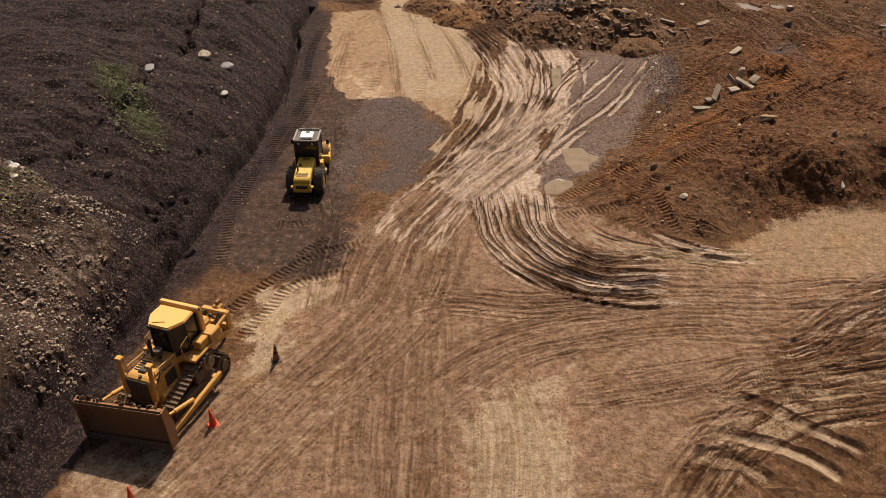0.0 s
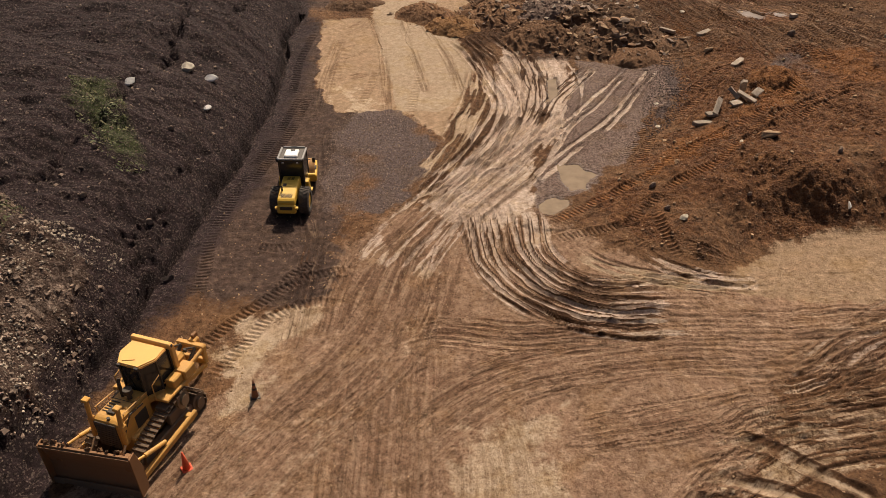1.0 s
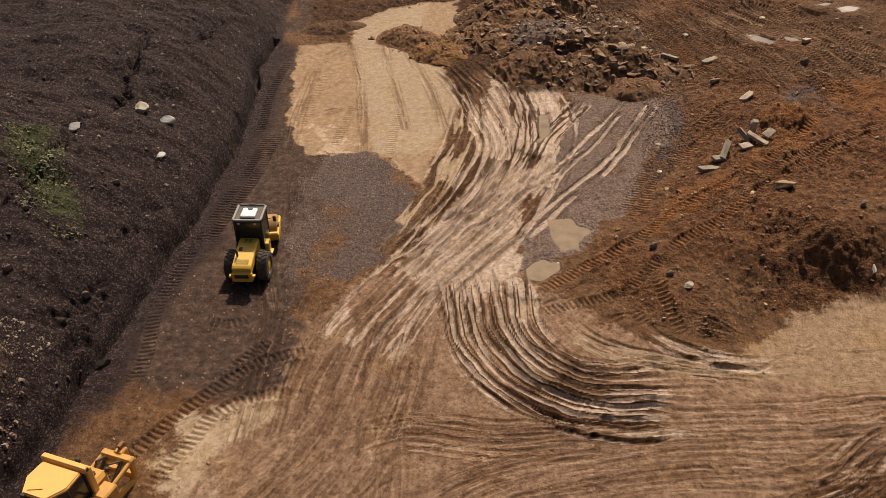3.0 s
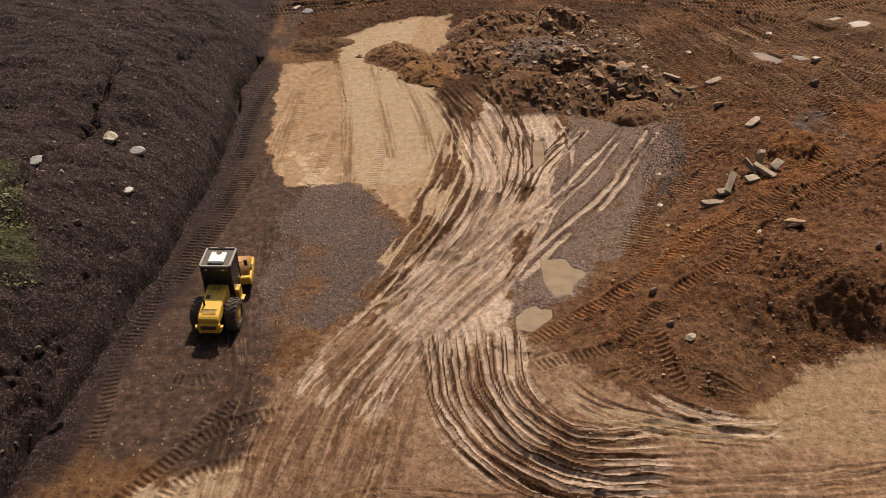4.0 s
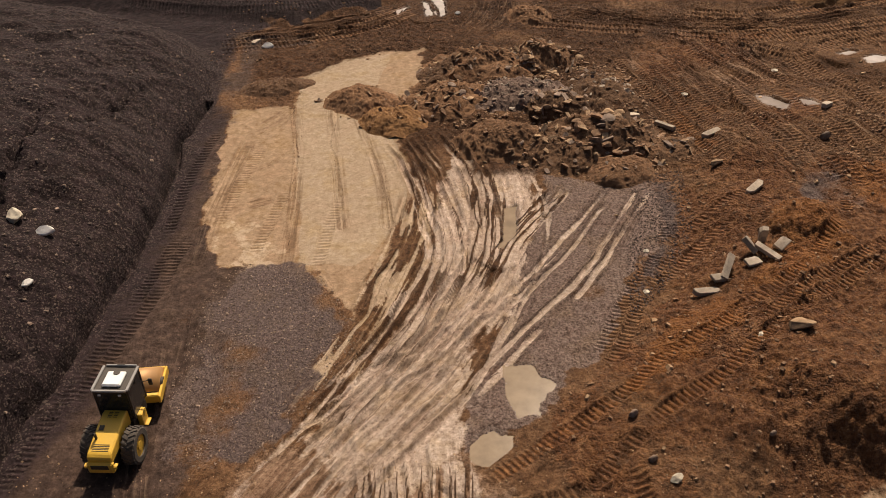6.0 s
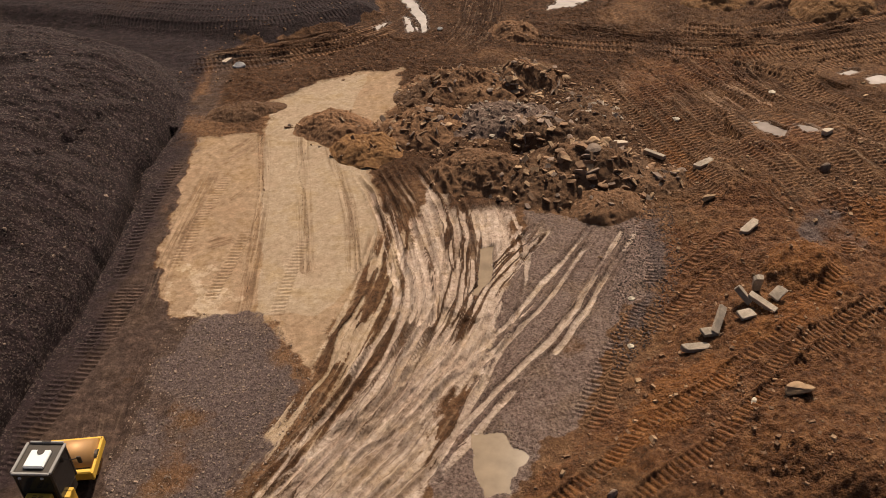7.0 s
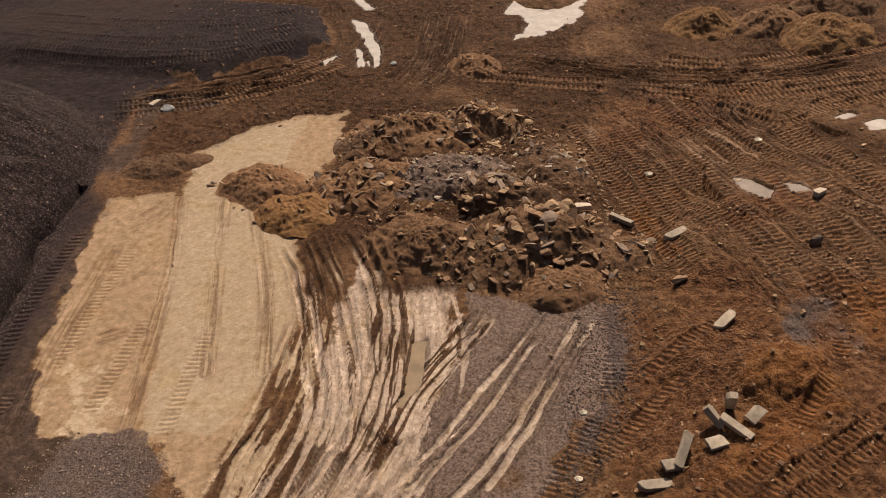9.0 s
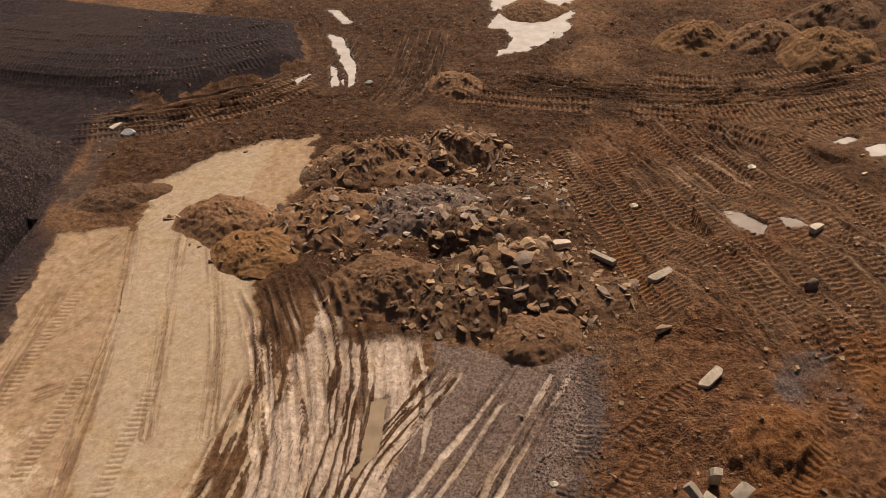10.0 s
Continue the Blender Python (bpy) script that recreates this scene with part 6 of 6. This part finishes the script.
# ---- loose stones, past counting ----
def scatter(name, label, n, places, size, material, seed, flat=0.6):
    """Many small faceted stones in one mesh; places(r) gives x and y."""
    r = np.random.RandomState(seed)
    cube = np.array([[-1, -1, -1], [1, -1, -1], [1, 1, -1], [-1, 1, -1], [-1, -1, 1], [1, -1, 1], [1, 1, 1], [-1, 1, 1]]) * 0.5
    quad = np.array([[0, 3, 2, 1], [4, 5, 6, 7], [0, 1, 5, 4], [1, 2, 6, 5], [2, 3, 7, 6], [3, 0, 4, 7]])
    px, py = places(r, n)
    n = len(px)
    pz = height(px, py)
    s = size[0] * (size[1] / size[0]) ** (r.rand(n) ** 2.2)
    shape = cube[None] * (1 + 0.5 * (r.rand(n, 8, 1) - 0.5)) + 0.22 * (r.rand(n, 8, 3) - 0.5)
    shape[:, 4:, :2] *= 0.72
    shape *= (s[:, None] * np.stack([0.75 + 0.7 * r.rand(n), 0.6 + 0.4 * r.rand(n), flat * (0.6 + 0.7 * r.rand(n))], 1))[:, None, :]
    a, t = r.rand(n) * 6.283, (r.rand(n) - 0.5) * 0.9
    yz = shape[..., 1] * np.cos(t)[:, None] - shape[..., 2] * np.sin(t)[:, None], shape[..., 1] * np.sin(t)[:, None] + shape[..., 2] * np.cos(t)[:, None]
    wx = shape[..., 0] * np.cos(a)[:, None] - yz[0] * np.sin(a)[:, None] + px[:, None]
    wy = shape[..., 0] * np.sin(a)[:, None] + yz[0] * np.cos(a)[:, None] + py[:, None]
    verts = np.stack([wx, wy, yz[1] + pz[:, None] + 0.12 * s[:, None]], -1).reshape(-1, 3)
    faces = (quad[None] + 8 * np.arange(n)[:, None, None]).reshape(-1, 4)
    return tagged(new(name, sheet(name, verts, faces, material, False)), label, "stones", kind="stuff")


def field(x0, x1, y0, y1, keep=None):
    def places(r, n):
        px, py = r.uniform(x0, x1, n), r.uniform(y0, y1, n)
        ok = np.ones(n, bool)
        if keep:
            ok = keep(px, py)
        return px[ok], py[ok]
    return places


on_bank = lambda x, y: x < toe_x(y) - 0.2
in_mound = lambda x, y: (inside(x, y, MOUND) > 0.2) & (fbm(x * 0.4, y * 0.4, 601) > -0.25)
among = lambda x, y: inside(x, y, [(1.5, 73), (4, 66.5), (8, 63), (12, 61), (16.5, 61.5), (18.5, 66), (16, 76), (9, 81), (2.5, 79)]) > 0
scatter("bank_stones", "dark shale fragments littering the bank", 6000, field(-27, -11.5, 20, 82, on_bank), (0.03, 0.17), SHALE_ROCK, 1)
scatter("pale_bank_stones", "pale stone chips littering the shale bank", 900, field(-26, -12, 20, 75, on_bank), (0.05, 0.22), GREY_STONE, 2)
scatter("debris_stones", "grey broken stones in the low debris bank", 5600, field(-24, -14.5, 23, 38, lambda x, y: on_bank(x, y) & (inside(x, y, DEBRIS) > -0.6) & (fbm(x * 0.7, y * 0.7, 603) > -0.05)), (0.04, 0.24), GREY_STONE, 12)
scatter("white_rubble", "white broken stones on the low debris bank", 2000, field(-19, -15, 25, 35.5, lambda x, y: on_bank(x, y) & (fbm(x * 0.5, y * 0.5, 602) > -0.1)), (0.03, 0.17), CONCRETE, 3)
scatter("mound_stones", "brown stones scattered over the red earth", 9000, field(7, 36, 37, 72, in_mound), (0.03, 0.19), BROWN_ROCK, 4, 0.45)
scatter("mound_pale_stones", "pale stones scattered over the red earth", 520, field(7, 40, 37, 80, in_mound), (0.06, 0.30), TAN_STONE, 5)
scatter("rubble_stones", "broken stones strewn between the spoil heaps", 4200, field(1, 19, 60, 81, among), (0.05, 0.34), BROWN_ROCK, 6, 0.38)
scatter("rubble_pale_stones", "pale broken stones strewn between the spoil heaps", 900, field(1, 19, 60, 81, among), (0.06, 0.32), TAN_STONE, 7, 0.4)
scatter("far_stones", "stones scattered over the far soil", 2600, field(-14, 42, 78, 104), (0.05, 0.22), BROWN_ROCK, 8)
scatter("road_crumbs", "small stones lying on the haul road", 3000, field(-12, 22, 18, 42), (0.03, 0.10), TAN_STONE, 9)
scatter("gravel_stones", "dark gravel stones at the hardstanding's edge", 8000, field(11.5, 17.2, 49.5, 62.5, lambda x, y: inside(x, y, [(14, 62), (16.9, 62), (16.6, 57), (14.3, 52), (12.6, 50), (13, 54), (14.2, 58)]) > -0.2), (0.03, 0.10), SHALE_ROCK, 10)
scatter("pad_gravel", "grey gravel lying on the dark hardstanding", 3500, field(-7.6, 0.4, 41, 54, lambda x, y: inside(x, y, [(-5.9, 53.6), (-2.6, 53.2), (0.1, 48.5), (-1.9, 43), (-5, 41.2), (-7, 44.5), (-7.1, 51.9)]) > -0.3), (0.03, 0.11), GREY_STONE, 11)


# ---- weeds on the bank ----
def leaf_mat():
    m, nt, b = node_mat("weed_leaf")
    isl = nt.nodes.new("ShaderNodeNewGeometry").outputs["Random Per Island"]
    nt.links.new(ramp(nt, isl, [(0.0, (0.05, 0.065, 0.015)), (0.5, (0.10, 0.105, 0.03)), (1.0, (0.20, 0.17, 0.075))]), b.inputs["Base Color"])
    b.inputs["Roughness"].default_value = 0.7
    return m


def weeds(name, n, places, seed):
    r = np.random.RandomState(seed)
    px, py = places(r, n)
    n = len(px)
    pz = height(px, py)
    a, l, w = r.rand(n) * 6.283, 0.07 + 0.16 * r.rand(n), 0.015 + 0.03 * r.rand(n)
    up = 0.25 + 0.5 * r.rand(n)
    dx, dy = np.cos(a), np.sin(a)
    p0 = np.stack([px - dy * w, py + dx * w, pz], 1)
    p1 = np.stack([px + dy * w, py - dx * w, pz], 1)
    p2 = np.stack([px + dx * l * 0.6 + dy * w, py + dy * l * 0.6 - dx * w, pz + l * up], 1)
    p3 = np.stack([px + dx * l - dy * w * 0.3, py + dy * l + dx * w * 0.3, pz + l * up * 0.9], 1)
    verts = np.stack([p0, p1, p2, p3], 1).reshape(-1, 3)
    return tagged(new(name, sheet(name, verts, np.arange(4 * n).reshape(-1, 4), WEED)), "sparse green weeds growing on the shale bank", "weeds", kind="stuff")


WEED = leaf_mat()
clump = lambda poly, s: (lambda x, y: (inside(x, y, poly) > 0) & (fbm(x * 0.9, y * 0.9, s) > -0.05))
weeds("weeds", 6500, field(-23, -14, 39, 51, clump([(-21.5, 48), (-19.4, 50.4), (-18, 46), (-15.2, 41.5), (-16.6, 40.5), (-19.5, 43)], 620)), 1)
weeds("weeds", 3500, field(-25, -18, 31, 38, clump([(-24, 37), (-19.5, 36), (-19, 32), (-24, 32.5)], 621)), 2)
